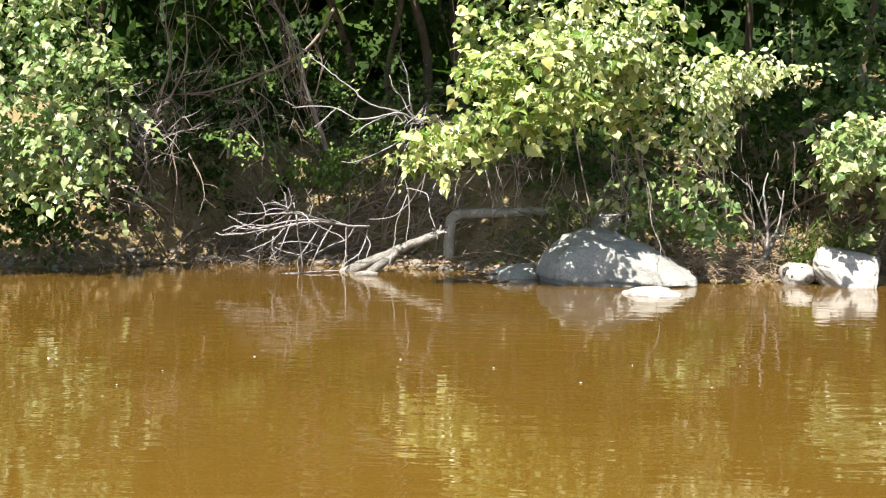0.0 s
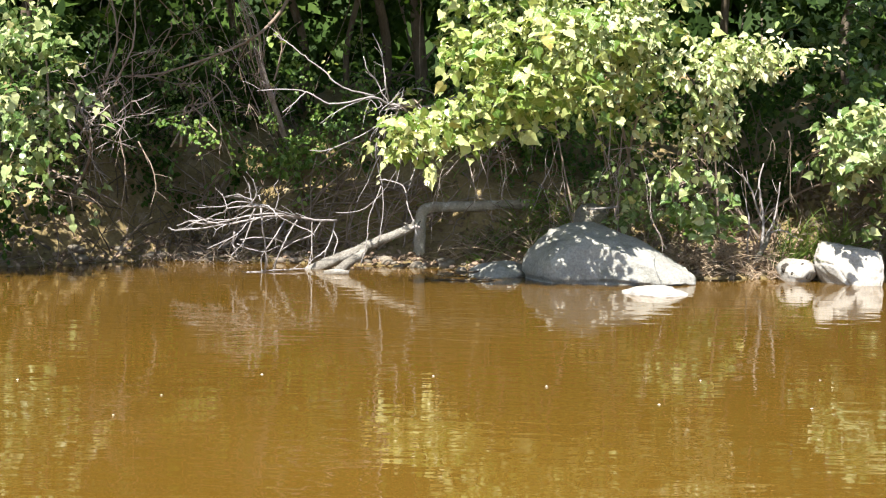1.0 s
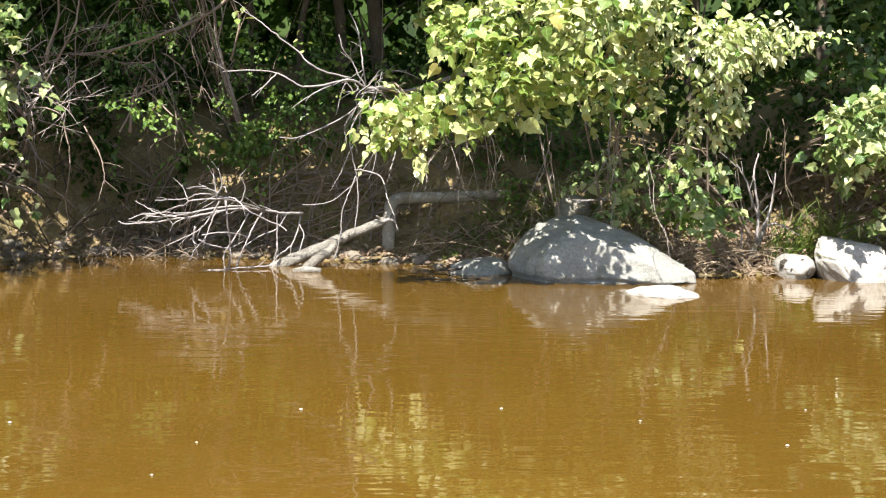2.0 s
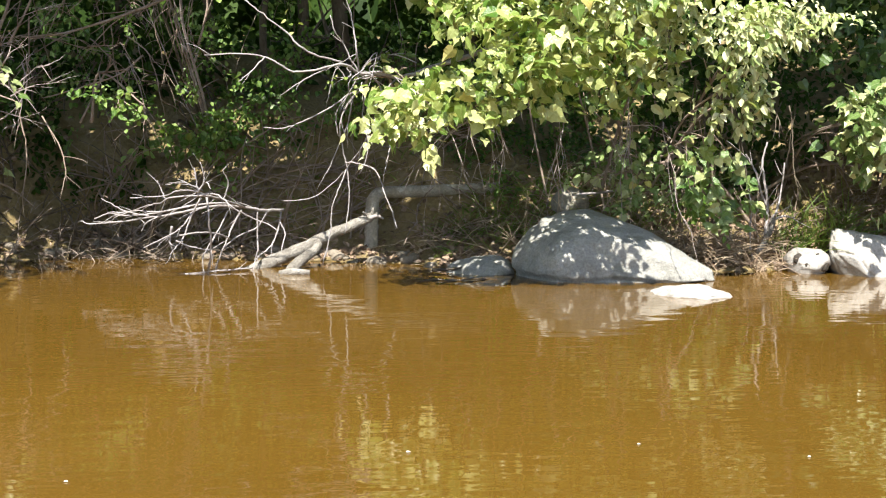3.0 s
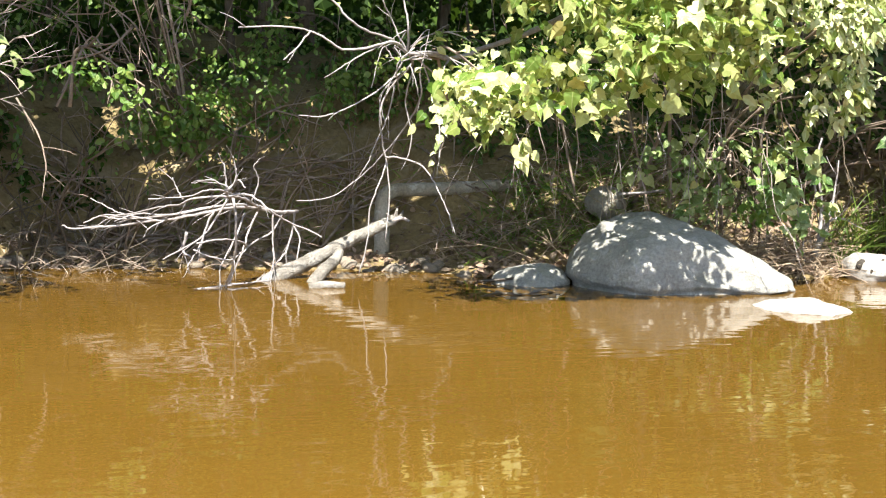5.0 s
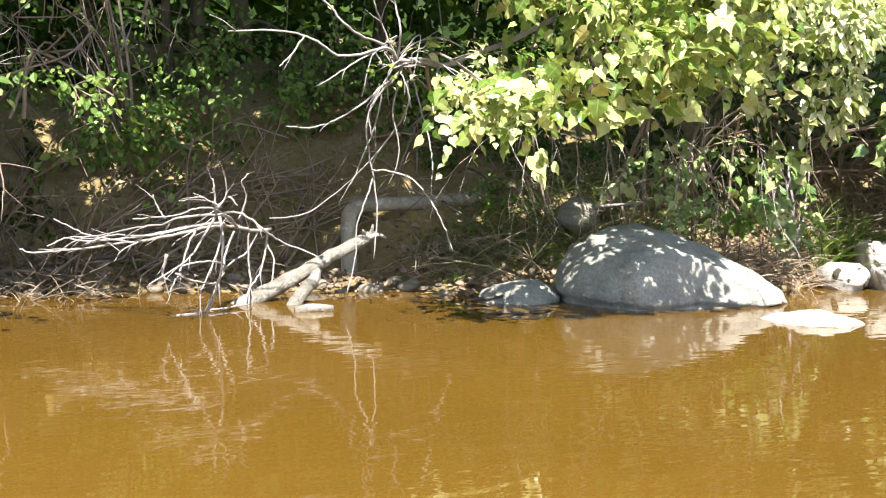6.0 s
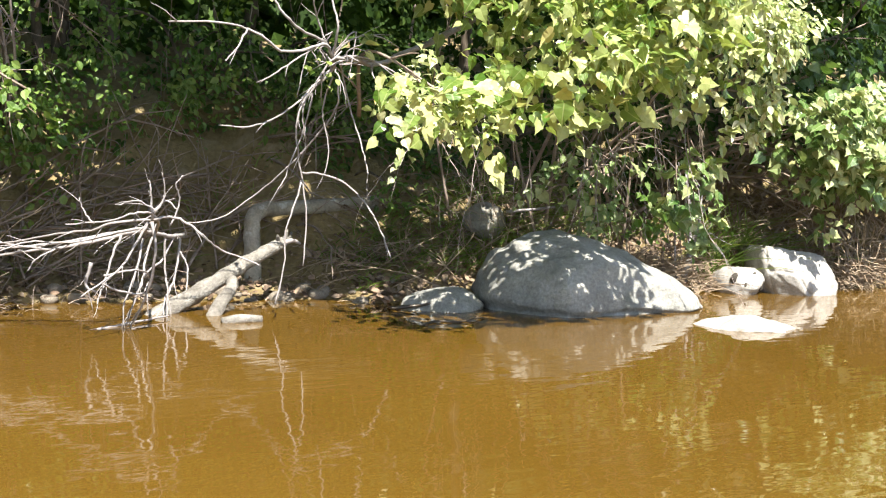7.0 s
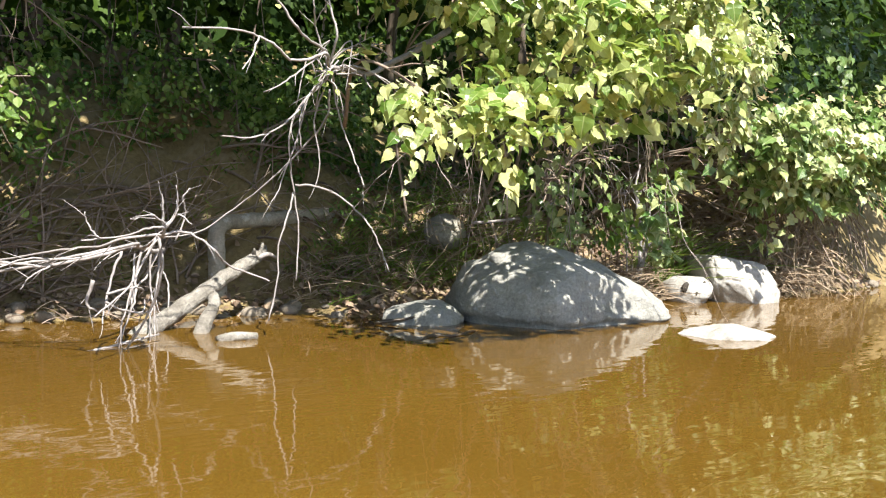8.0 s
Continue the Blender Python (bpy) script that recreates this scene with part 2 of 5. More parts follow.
# ---- leaves ----
def vine_leaf(seed, lobes=0.16):
    """Heart-shaped leaf with a drawn-out tip and uneven shoulders, folded along the rib; 1 long, stalk at the origin, tip along +y, top side +z."""
    r = random.Random(seed)
    edge = [(0.15, -0.07), (0.31, -0.03), (0.42, 0.12), (0.43 - lobes * 0.3, 0.29), (0.40, 0.42), (0.27, 0.56), (0.15, 0.74), (0.06, 0.89)]
    rib = [(0.0, 0.04), (0.0, 0.24), (0.0, 0.5), (0.0, 0.76), (0.0, 1.03)]
    near = [0, 0, 1, 1, 2, 2, 3, 3]                     # the place on the rib that each edge point hangs on
    fold, curl, droop, twist, wave = r.uniform(0.15, 0.65), r.uniform(0.3, 1.1), r.uniform(0.1, 0.6), r.uniform(-0.3, 0.3), r.uniform(0, 6)
    flat_pts, faces = list(rib), []
    for side in (1, -1):
        wide, first = r.uniform(0.84, 1.04), len(flat_pts)
        flat_pts += [(side * x * wide * r.uniform(0.95, 1.05), y + r.uniform(-0.02, 0.02)) for x, y in edge]
        ring = [first + k for k in range(8)]
        tris = [(near[k], ring[k], ring[k + 1]) for k in range(7)]
        tris += [(near[k], ring[k + 1], near[k + 1]) for k in range(7) if near[k] != near[k + 1]] + [(3, ring[7], 4)]
        faces += tris if side > 0 else [(a, c, b) for a, b, c in tris]
    verts = [(x, y, abs(x) * fold - curl * x * x - droop * max(0, y - 0.25) ** 2 + twist * x * y + 0.05 * abs(x) * math.sin(14 * y + wave)) for x, y in flat_pts]
    return np.array(verts), faces, np.array([(0.5 + x, y) for x, y in flat_pts])


def small_leaf(seed, width=0.42):
    """Oval leaf, folded along the rib."""
    r = random.Random(seed)
    w = width * r.uniform(0.85, 1.15)
    fold, droop = r.uniform(0.1, 0.35), r.uniform(0.05, 0.35)
    pts = [(0, 0), (0.8 * w, 0.25), (w, 0.5), (0.6 * w, 0.8), (0, 1), (-0.6 * w, 0.8), (-w, 0.5), (-0.8 * w, 0.25), (0, 0.5)]
    verts = [(x * 0.6, y, abs(x) * fold - droop * y * y) for x, y in pts]
    faces = [(8, i, (i + 1) % 8) for i in range(8)]
    return np.array(verts), faces, np.array([(0.5 + x * 0.6, y) for x, y in pts])


VINE_FORMS = [vine_leaf(i, 0.0 + 0.12 * (i % 3)) for i in range(9)]
SMALL_FORMS = [small_leaf(20 + i) for i in range(5)]
BROAD_FORMS = [small_leaf(40 + i, 0.62) for i in range(5)]


def leaf_turn(normal, tip):
    """Columns x, y, z of a leaf's frame."""
    z = normal / (np.linalg.norm(normal) + 1e-9)
    y = tip - z * z.dot(tip)
    y = y / (np.linalg.norm(y) + 1e-9)
    return np.stack([np.cross(y, z), y, z], axis=1)


def joined_leaves(name, forms, spots, material):
    """One mesh of many leaves: spots are (place, frame, size, form)."""
    V, Fc, U, n = [], [], [], 0
    for place, turn, size, k in spots:
        v, f, u = forms[k]
        V.append(v @ turn.T * size + place)
        U.append(u)
        Fc += [(a + n, b + n, c + n) for a, b, c in f]
        n += len(v)
    return mesh_of(name, np.concatenate(V), Fc, material, False, np.concatenate(U))


def lobe_spots(lobes, count, size, seed, forms, face=(-0.08, -0.42, 0.66), flat=0.5, shell=0.35, keep=None, hang=0.75):
    """Leaves over the outer shells of ellipsoid lobes, turned outwards and to the light, tips hanging."""
    r = np.random.default_rng(seed)
    area = np.array([(a[3] * a[4] + a[4] * a[5] + a[3] * a[5]) * (a[6] if len(a) > 6 else 1) for a in lobes])
    pick = r.choice(len(lobes), size=count, p=area / area.sum())
    out = []
    for k in pick:
        c, rad = np.array(lobes[k][:3]), np.array(lobes[k][3:6])
        d = r.normal(size=3)
        d /= np.linalg.norm(d)
        if d[1] > 0.35:
            d[1] = -d[1]
        lump = 0.16 * noise.noise(Vector(d * 2.1) + Vector(c * 3)) + 0.10 * noise.noise(Vector(d * 6) + Vector(c * 5))
        p = c + rad * d * (1 + lump * 1.6 - shell * abs(r.normal()) * 0.55 + 0.05 * r.normal())
        if keep and not keep(p):
            continue
        nrm = 0.55 * d / rad * rad.min() + np.array(face) + flat * r.normal(size=3)
        tip = np.array([0.3 * d[0], -0.35, -hang]) + 0.45 * r.normal(size=3)
        out.append((p, leaf_turn(nrm, tip), size * r.uniform(0.6, 1.25), int(r.integers(len(forms)))))
    return out


def spray_spots(lobes, strands, size, seed, forms, out_way=(0.0, -0.6, -0.25), gap=0.055, keep=None, flat=0.38):
    """Vine strands that start on the lobes and run outwards and down, leaves left and right, smaller to the tip."""
    r = np.random.default_rng(seed + 1000)
    area = np.array([a[3] * a[4] + a[4] * a[5] + a[3] * a[5] for a in lobes])
    out = []
    for k in r.choice(len(lobes), size=strands, p=area / area.sum()):
        c, rad = np.array(lobes[k][:3]), np.array(lobes[k][3:6])
        d = r.normal(size=3)
        d[1] = -abs(d[1]) if r.random() < 0.85 else d[1]
        d /= np.linalg.norm(d)
        p = c + rad * d * r.uniform(0.75, 1.05)
        if keep and not keep(p):
            continue
        way = d * np.array([1, 1, 0.6]) + np.array(out_way) + 0.45 * r.normal(size=3)
        way /= np.linalg.norm(way)
        own = size * r.uniform(0.5, 1.3)
        n = int(r.integers(5, 12))
        up = np.array([-0.18, -0.5, 0.8]) + 0.45 * r.normal(size=3)
        for i in range(n):
            way = way + np.array([0, 0, -0.10]) + 0.16 * r.normal(size=3)
            way /= np.linalg.norm(way)
            p = p + way * gap * own / 0.085
            side = np.cross(way, (0, 0, 1.0)) * (1 if i % 2 else -1)
            tip = way * 0.5 + side * 0.8 + np.array([0, 0, -0.45]) + 0.25 * r.normal(size=3)
            nrm = up + 0.3 * d + flat * r.normal(size=3)
            out.append((p + side * own * 0.25, leaf_turn(nrm, tip), own * r.uniform(0.8, 1.15) * (1 - 0.55 * (i / n) ** 2), int(r.integers(len(forms)))))
    return out


def leafy(parent, spots, forms, material, singles, name="foliage", nearest=None, label=""):
    """The leaves that come nearest as parts of their own, all others joined."""
    if singles:
        near = sorted(spots, key=nearest or (lambda s: s[0][1] - 0.15 * s[0][2]))
        one, rest = near[:singles], near[singles:]
        meshes = [mesh_of("leaf", v, f, material, False, u) for v, f, u in forms]
        base = base_of(parent)
        for place, turn, size, k in one:
            ob = new("leaf", meshes[k])
            ob.parent = parent
            ob.matrix_basis = Matrix.Translation(Vector(place) - base) @ Matrix([[*row] for row in turn]).to_4x4() @ Matrix.Scale(size, 4)
    else:
        rest = spots
    if rest:
        tagged(part(name, joined_leaves(name, forms, rest, material), parent, label), kind="stuff")


# ---- the ground, the river ----
SHORE_X = [-400, -5.0, -3.2, -2.6, -2.3, -1.9, -1.4, -0.9, -0.1, 0.12, 0.26, 0.45, 0.9, 1.6, 2.2, 2.8, 3.6, 4.2, 6.0, 400]
SHORE_Y = [8.2, 8.2, 8.4, 8.5, 8.95, 9.3, 9.3, 9.1, 8.88, 8.80, 8.58, 8.42, 8.25, 8.2, 8.3, 8.2, 8.02, 8.05, 8.3, 8.3]
SHELF_X = [-400, -2.6, -1.9, -1.2, -0.4, 0.2, 0.7, 1.3, 2.4, 3.0, 400]      # how wide the flat shore is
SHELF_Y = [0.15, 0.2, 0.25, 0.35, 0.46, 0.56, 0.70, 0.32, 0.4, 0.2, 0.2]
STEEP_X = [-400, -2.5, -1.5, 0.4, 1.2, 2.4, 3.0, 4.0, 400]
STEEP_Y = [0.9, 0.9, 1.0, 1.0, 0.55, 0.5, 0.8, 1.2, 1.0]


def shore(x):
    return float(np.interp(x, SHORE_X, SHORE_Y))


def bank(x, y):
    """Height of the ground."""
    if y < -12.0:
        d, steep = -12.0 - y, 0.6
    else:
        d, steep = y - shore(x), float(np.interp(x, STEEP_X, STEEP_Y))
    n = noise.noise(Vector((x * 1.3, y * 1.3, 0.3))) * 0.5 + noise.noise(Vector((x * 4.1, y * 4.1, 2.0))) * 0.25 + noise.noise(Vector((x * 11, y * 11, 5.0))) * 0.12
    if d < 0:
        return max(-0.9, 0.35 * d) - 0.02 + 0.04 * n * min(1.0, -d * 2)
    f = float(np.interp(x, SHELF_X, SHELF_Y))
    z = np.interp(d, [0, f, f + 0.28, f + 0.75, f + 1.8, 6.0, 30.0, 400.0], [0.0, 0.05 + 0.16 * f, 0.07 + 0.40 * steep, 0.15 + 0.78 * steep, 0.45 + 0.90 * steep, 1.9, 2.6, 3.0])
    return float(z) + 0.16 * n * min(1.0, d * 2.5)


def build_ground():
    xs = np.concatenate([[-400, -200, -90, -45, -25, -15, -10, -7.5], np.linspace(-6, 7, 235), [8.5, 11, 16, 26, 46, 90, 200, 400]])
    ys = np.concatenate([[-400, -180, -80, -45, -28, -20, -16, -14, -13, -12, -11, -9, -4, 2, 6], np.linspace(7.0, 12.5, 120), [13.5, 15, 17, 20, 26, 36, 60, 110, 200, 400]])
    verts = [(x, y, bank(x, y)) for y in ys for x in xs]
    w = len(xs)
    faces = [(j * w + i, j * w + i + 1, (j + 1) * w + i + 1, (j + 1) * w + i) for j in range(len(ys) - 1) for i in range(w - 1)]
    g = new("ground", mesh_of("ground", verts, faces, SOIL))
    tagged(g, "brown earth river bank with roots and fallen leaves", "ground", kind="structure")


def build_water():
    xs = [-400, -100, -30, -12, -6, -4, -2, 0, 2, 4, 6, 12, 30, 100, 400]
    ys = [-14, -6, -2, 0, 2, 4, 5, 6, 7, 8, 9, 10.5]
    w = len(xs)
    verts = [(x, y, 0.0) for y in ys for x in xs]
    faces = [(j * w + i, j * w + i + 1, (j + 1) * w + i + 1, (j + 1) * w + i) for j in range(len(ys) - 1) for i in range(w - 1)]
    tagged(new("water", mesh_of("water", verts, faces, WATER)), "murky brown river water with small ripples", "water", kind="structure")


build_ground()
build_water()


# ---- rocks ----
def rock_mesh(name, centre, radii, seed, material, rough=0.12, facets=5, sub=4, shape=None):
    """A worn rock: a ball cut by a few planes, roughened at three scales."""
    bm = bmesh.new()
    bmesh.ops.create_icosphere(bm, subdivisions=sub, radius=1.0)
    r = random.Random(seed)
    cuts = []
    for _ in range(facets):
        n = Vector((r.gauss(0, 1), r.gauss(0, 1), r.gauss(0, 0.7))).normalized()
        cuts.append((n, r.uniform(0.72, 0.92)))
    off = Vector((seed * 3.7, seed * 1.3, seed * 2.1))
    for v in bm.verts:
        p = v.co.copy()
        for n, h in cuts:
            over = p.dot(n) - h
            if over > 0:
                p -= n * over * 0.85
        q = p * (1 + rough * noise.noise(p * 1.4 + off) + rough * 0.45 * noise.noise(p * 4 + off) + rough * 0.16 * noise.noise(p * 11 + off))
        if shape:
            q = shape(q)
        v.co = Vector(centre) + Vector((q.x * radii[0], q.y * radii[1], q.z * radii[2]))
    me = bpy.data.meshes.new(name)
    bm.to_mesh(me)
    bm.free()
    me.materials.append(material)
    me.polygons.foreach_set("use_smooth", [True] * len(me.polygons))
    return me


def rock(name, centre, radii, seed, material, label, category="rock", group="", **kw):
    ob = new(name, rock_mesh(name, (0, 0, 0), radii, seed, material, **kw))
    ob.location = centre
    return tagged(ob, label, category, group)


def boulder_shape(q):
    """High and steep at one end, sloping down to a low tongue at the other."""
    x, y, z = q
    if z < 0.17:                                        # worn back along the waterline
        w = 0.93 if z < 0.12 else 0.93 + 0.07 * (z - 0.12) / 0.05
        x, y = x * w, y * w
    if z > 0:
        z *= 1 + 0.20 * y                               # higher towards the bank
    z += 0.05 * noise.noise(Vector((x * 2.3, y * 2.3, 7))) + 0.022 * noise.noise(Vector((x * 6, y * 9, z * 9)))
    if x > 0:
        if z > 0:
            z *= max(0.0, 1 - 0.26 * x - 0.26 * x * x)
        y -= 0.42 * x * x
        x *= 1.32
    else:
        if z > 0:
            z *= 1 + 0.06 * -x
        x *= 0.78
    return Vector((x, y, z))


rock("boulder", (0.99, 8.075, -0.03), (0.515, 0.445, 0.385), 3, ROCK_GREY, "large smooth dark grey boulder at the water's edge, dappled with sun",
     "boulder", rough=0.09, facets=4, sub=6, shape=boulder_shape)
rock("small_boulder", (0.455, 8.30, -0.01), (0.20, 0.17, 0.105), 7, ROCK_GREY, "low grey rock half in the water beside the boulder", rough=0.14)
rock("flat_rock", (1.255, 7.23, -0.02), (0.20, 0.21, 0.068), 11, ROCK_PALE, "flat pale rock barely above the water in full sun", rough=0.20, facets=4, sub=5)


def angular_rock():
    """A broken block: flat front leaning back, undercut on two sides."""
    bm = bmesh.new()
    for p in ((2.50, 8.06, -0.06), (2.62, 7.88, -0.06), (2.76, 7.87, -0.06), (2.83, 8.15, -0.06), (2.54, 8.32, -0.06),
              (2.39, 8.05, 0.14), (2.45, 8.12, 0.255), (2.58, 7.98, 0.235), (2.50, 7.94, 0.12), (2.80, 7.99, 0.20), (2.78, 7.88, 0.07), (2.90, 8.22, 0.185), (2.58, 8.38, 0.24)):
        bm.verts.new(p)
    bmesh.ops.convex_hull(bm, input=bm.verts[:])
    bmesh.ops.bevel(bm, geom=bm.edges[:], offset=0.014, segments=2, affect="EDGES")
    bmesh.ops.triangulate(bm, faces=bm.faces[:])
    for _ in range(3):
        bmesh.ops.subdivide_edges(bm, edges=[e for e in bm.edges if e.calc_length() > 0.025], cuts=1, use_grid_fill=True)
        bmesh.ops.triangulate(bm, faces=bm.faces[:])
    bm.normal_update()
    for v in bm.verts:
        c = v.co
        v.co = c + v.normal * (0.009 * noise.noise(c * 7) + 0.006 * noise.noise(c * 20) + 0.003 * noise.noise(c * 60))
    me = bpy.data.meshes.new("angular_rock")
    bm.to_mesh(me)
    bm.free()
    me.materials.append(ROCK_PALE)
    me.polygons.foreach_set("use_smooth", [True] * len(me.polygons))
    tagged(new("angular_rock", me), "angular pale rock on the shore in full sun", "rock")


angular_rock()
rock("bank_rock", (1.11, 8.85, 0.36), (0.118, 0.10, 0.095), 21, ROCK_DARK, "rounded grey-brown rock set in the shaded bank", rough=0.08, facets=2)


def pitted_stone():
    t = thing("pitted_stone", (2.345, 8.21, 0.04), "rounded pale stone with dark weathered holes on the shore", "stone")
    part("stone", rock_mesh("stone", (2.345, 8.21, 0.05), (0.118, 0.15, 0.10), 31, ROCK_PALE, 0.16, 6), t)
    # no real hollows: dark lumps carry the shade of the holes as colour
    for dx, dy, dz, s in ((-0.088, -0.062, 0.030, 0.032), (0.030, -0.132, -0.005, 0.026), (-0.055, -0.112, 0.0, 0.016), (0.0, -0.12, 0.055, 0.014)):
        part("hole", rock_mesh("hole", (2.345 + dx, 8.21 + dy, 0.05 + dz), (s, s * 0.55, s * 1.1), 33, PIT, 0.2, 2, 2), t, "dark lump standing for the shade in a hole")


pitted_stone()


# ---- dead wood ----
def elbow_log():
    t = thing("bent_log", (-0.04, 9.2, 0.1), "smooth grey dead log bent like an elbow on the bank", "log")
    w = Wood(1)
    w.tube(smooth_line([(-0.07, 9.14, -0.05), (-0.06, 9.17, 0.16), (-0.055, 9.19, 0.30), (-0.045, 9.2, 0.365), (0.005, 9.22, 0.40), (0.09, 9.24, 0.405), (0.36, 9.28, 0.415), (0.66, 9.32, 0.43), (0.95, 9.44, 0.44)], 5), 0.044, 0.034, 10, 0.14)
    part("log", w.mesh("log", LOGWOOD), t)


def leaning_log():
    t = thing("leaning_log", (-0.72, 8.62, 0.0), "worn barkless log rising out of the water, its wood darkened for leaf shade", "log")
    w = Wood(2)
    w.tube(smooth_line([(-0.90, 8.60, -0.08), (-0.72, 8.64, 0.015), (-0.52, 8.68, 0.10), (-0.32, 8.73, 0.19), (-0.16, 8.77, 0.255), (-0.11, 8.78, 0.275)], 5), 0.043, 0.026, 10, 0.3)
    part("log", w.mesh("log", DARKLOG), t)
    w = Wood(3)
    w.tube(smooth_line([(-0.63, 8.46, -0.06), (-0.56, 8.52, 0.02), (-0.46, 8.60, 0.09), (-0.42, 8.66, 0.13)], 4), 0.036, 0.022, 9, 0.3)
    part("stub", w.mesh("stub", DARKLOG), t, "short broken side stub")
    w = Wood(4)
    w.tube(smooth_line([(-0.13, 8.77, 0.265), (-0.08, 8.75, 0.285), (-0.04, 8.74, 0.27)], 3), 0.015, 0.006, 6)
    part("snag", w.mesh("snag", DEADWOOD), t)
    for k, tip in enumerate([(-0.10, 8.76, 0.335), (-0.055, 8.80, 0.32), (-0.16, 8.74, 0.31)]):
        w = Wood(70 + k)
        w.tube(smooth_line([(-0.15, 8.77, 0.258), (0.5 * (tip[0] - 0.12), 8.77, 0.285), tip], 3), 0.022, 0.005, 6, 0.3)
        part("snag", w.mesh("snag", DARKLOG), t)


def drift_piece():
    w = Wood(5)
    w.tube(smooth_line([(-0.66, 8.27, 0.0), (-0.58, 8.25, 0.012), (-0.50, 8.24, 0.008)], 4), 0.022, 0.018, 8, 0.2)
    tagged(new("driftwood", w.mesh("driftwood", DARKLOG)), "short piece of pale driftwood floating by the log", "driftwood")


def sunken_branch(seed, pts, r0, r1):
    w = Wood(seed)
    w.tube(smooth_line(pts, 4), r0, r1, 6, 0.3)
    tagged(new("sunken_branch", w.mesh("sunken_branch", SODDEN)), "dark sodden branch just breaking the water surface", "branch")


def sprig(parent, seed, start, way, length, r0, material, kids=3, droop=0.3, wander=0.35, spread=0.8, name="twig", sub="twig", line=None):
    """One stem as a part, its side twigs as parts of it."""
    w = Wood(seed)
    if line is None:
        line = w.limb(start, way, length, r0, 0, droop, wander)
    else:
        w.tube(line, r0, r0 * 0.4, 5, 0.1)
    stem = part(name, w.mesh(name, material), parent)
    r = random.Random(seed)
    for k in range(kids):
        i = r.randrange(1, len(line) - 1)
        d = np.array(line[i + 1]) - np.array(line[i])
        d = d / np.linalg.norm(d)
        w = Wood(seed * 31 + k)
        w.limb(line[i], d + spread * np.array([r.gauss(0, 0.6), r.gauss(0, 0.6), r.gauss(0, 0.6)]), length * r.uniform(0.3, 0.6), r0 * 0.6, 0, droop, wander)
        part(sub, w.mesh(sub, material), stem)
    return stem


def dead_limb(t, seed, pts, r0, r1, twigs=0, length=0.2, droop=0.3, name="limb", material=None, depth=0, spread=0.8):
    w = Wood(seed)
    line = smooth_line(pts, 5)
    jit = random.Random(seed)
    line = [p + np.array([jit.gauss(0, 0.0013), jit.gauss(0, 0.002), jit.gauss(0, 0.0013)]) for p in line]
    w.tube(line, r0, r1, 6, 0.15)
    limb = part(name, w.mesh(name, material or DEADWOOD), t)
    for k in range(twigs):
        i = jit.randrange(2, len(line) - 1)
        d = line[i] - line[i - 1]
        d = d / np.linalg.norm(d)
        e = d + spread * np.array([jit.gauss(0, 0.5), jit.gauss(0, 0.6), jit.gauss(0, 0.5)])
        w = Wood(seed * 40 + k)
        w.limb(line[i], e, length * jit.uniform(0.5, 1.3), max(0.0022, r1 * 0.85), 0, droop)
        part("twig", w.mesh("twig", material or DEADWOOD), limb)


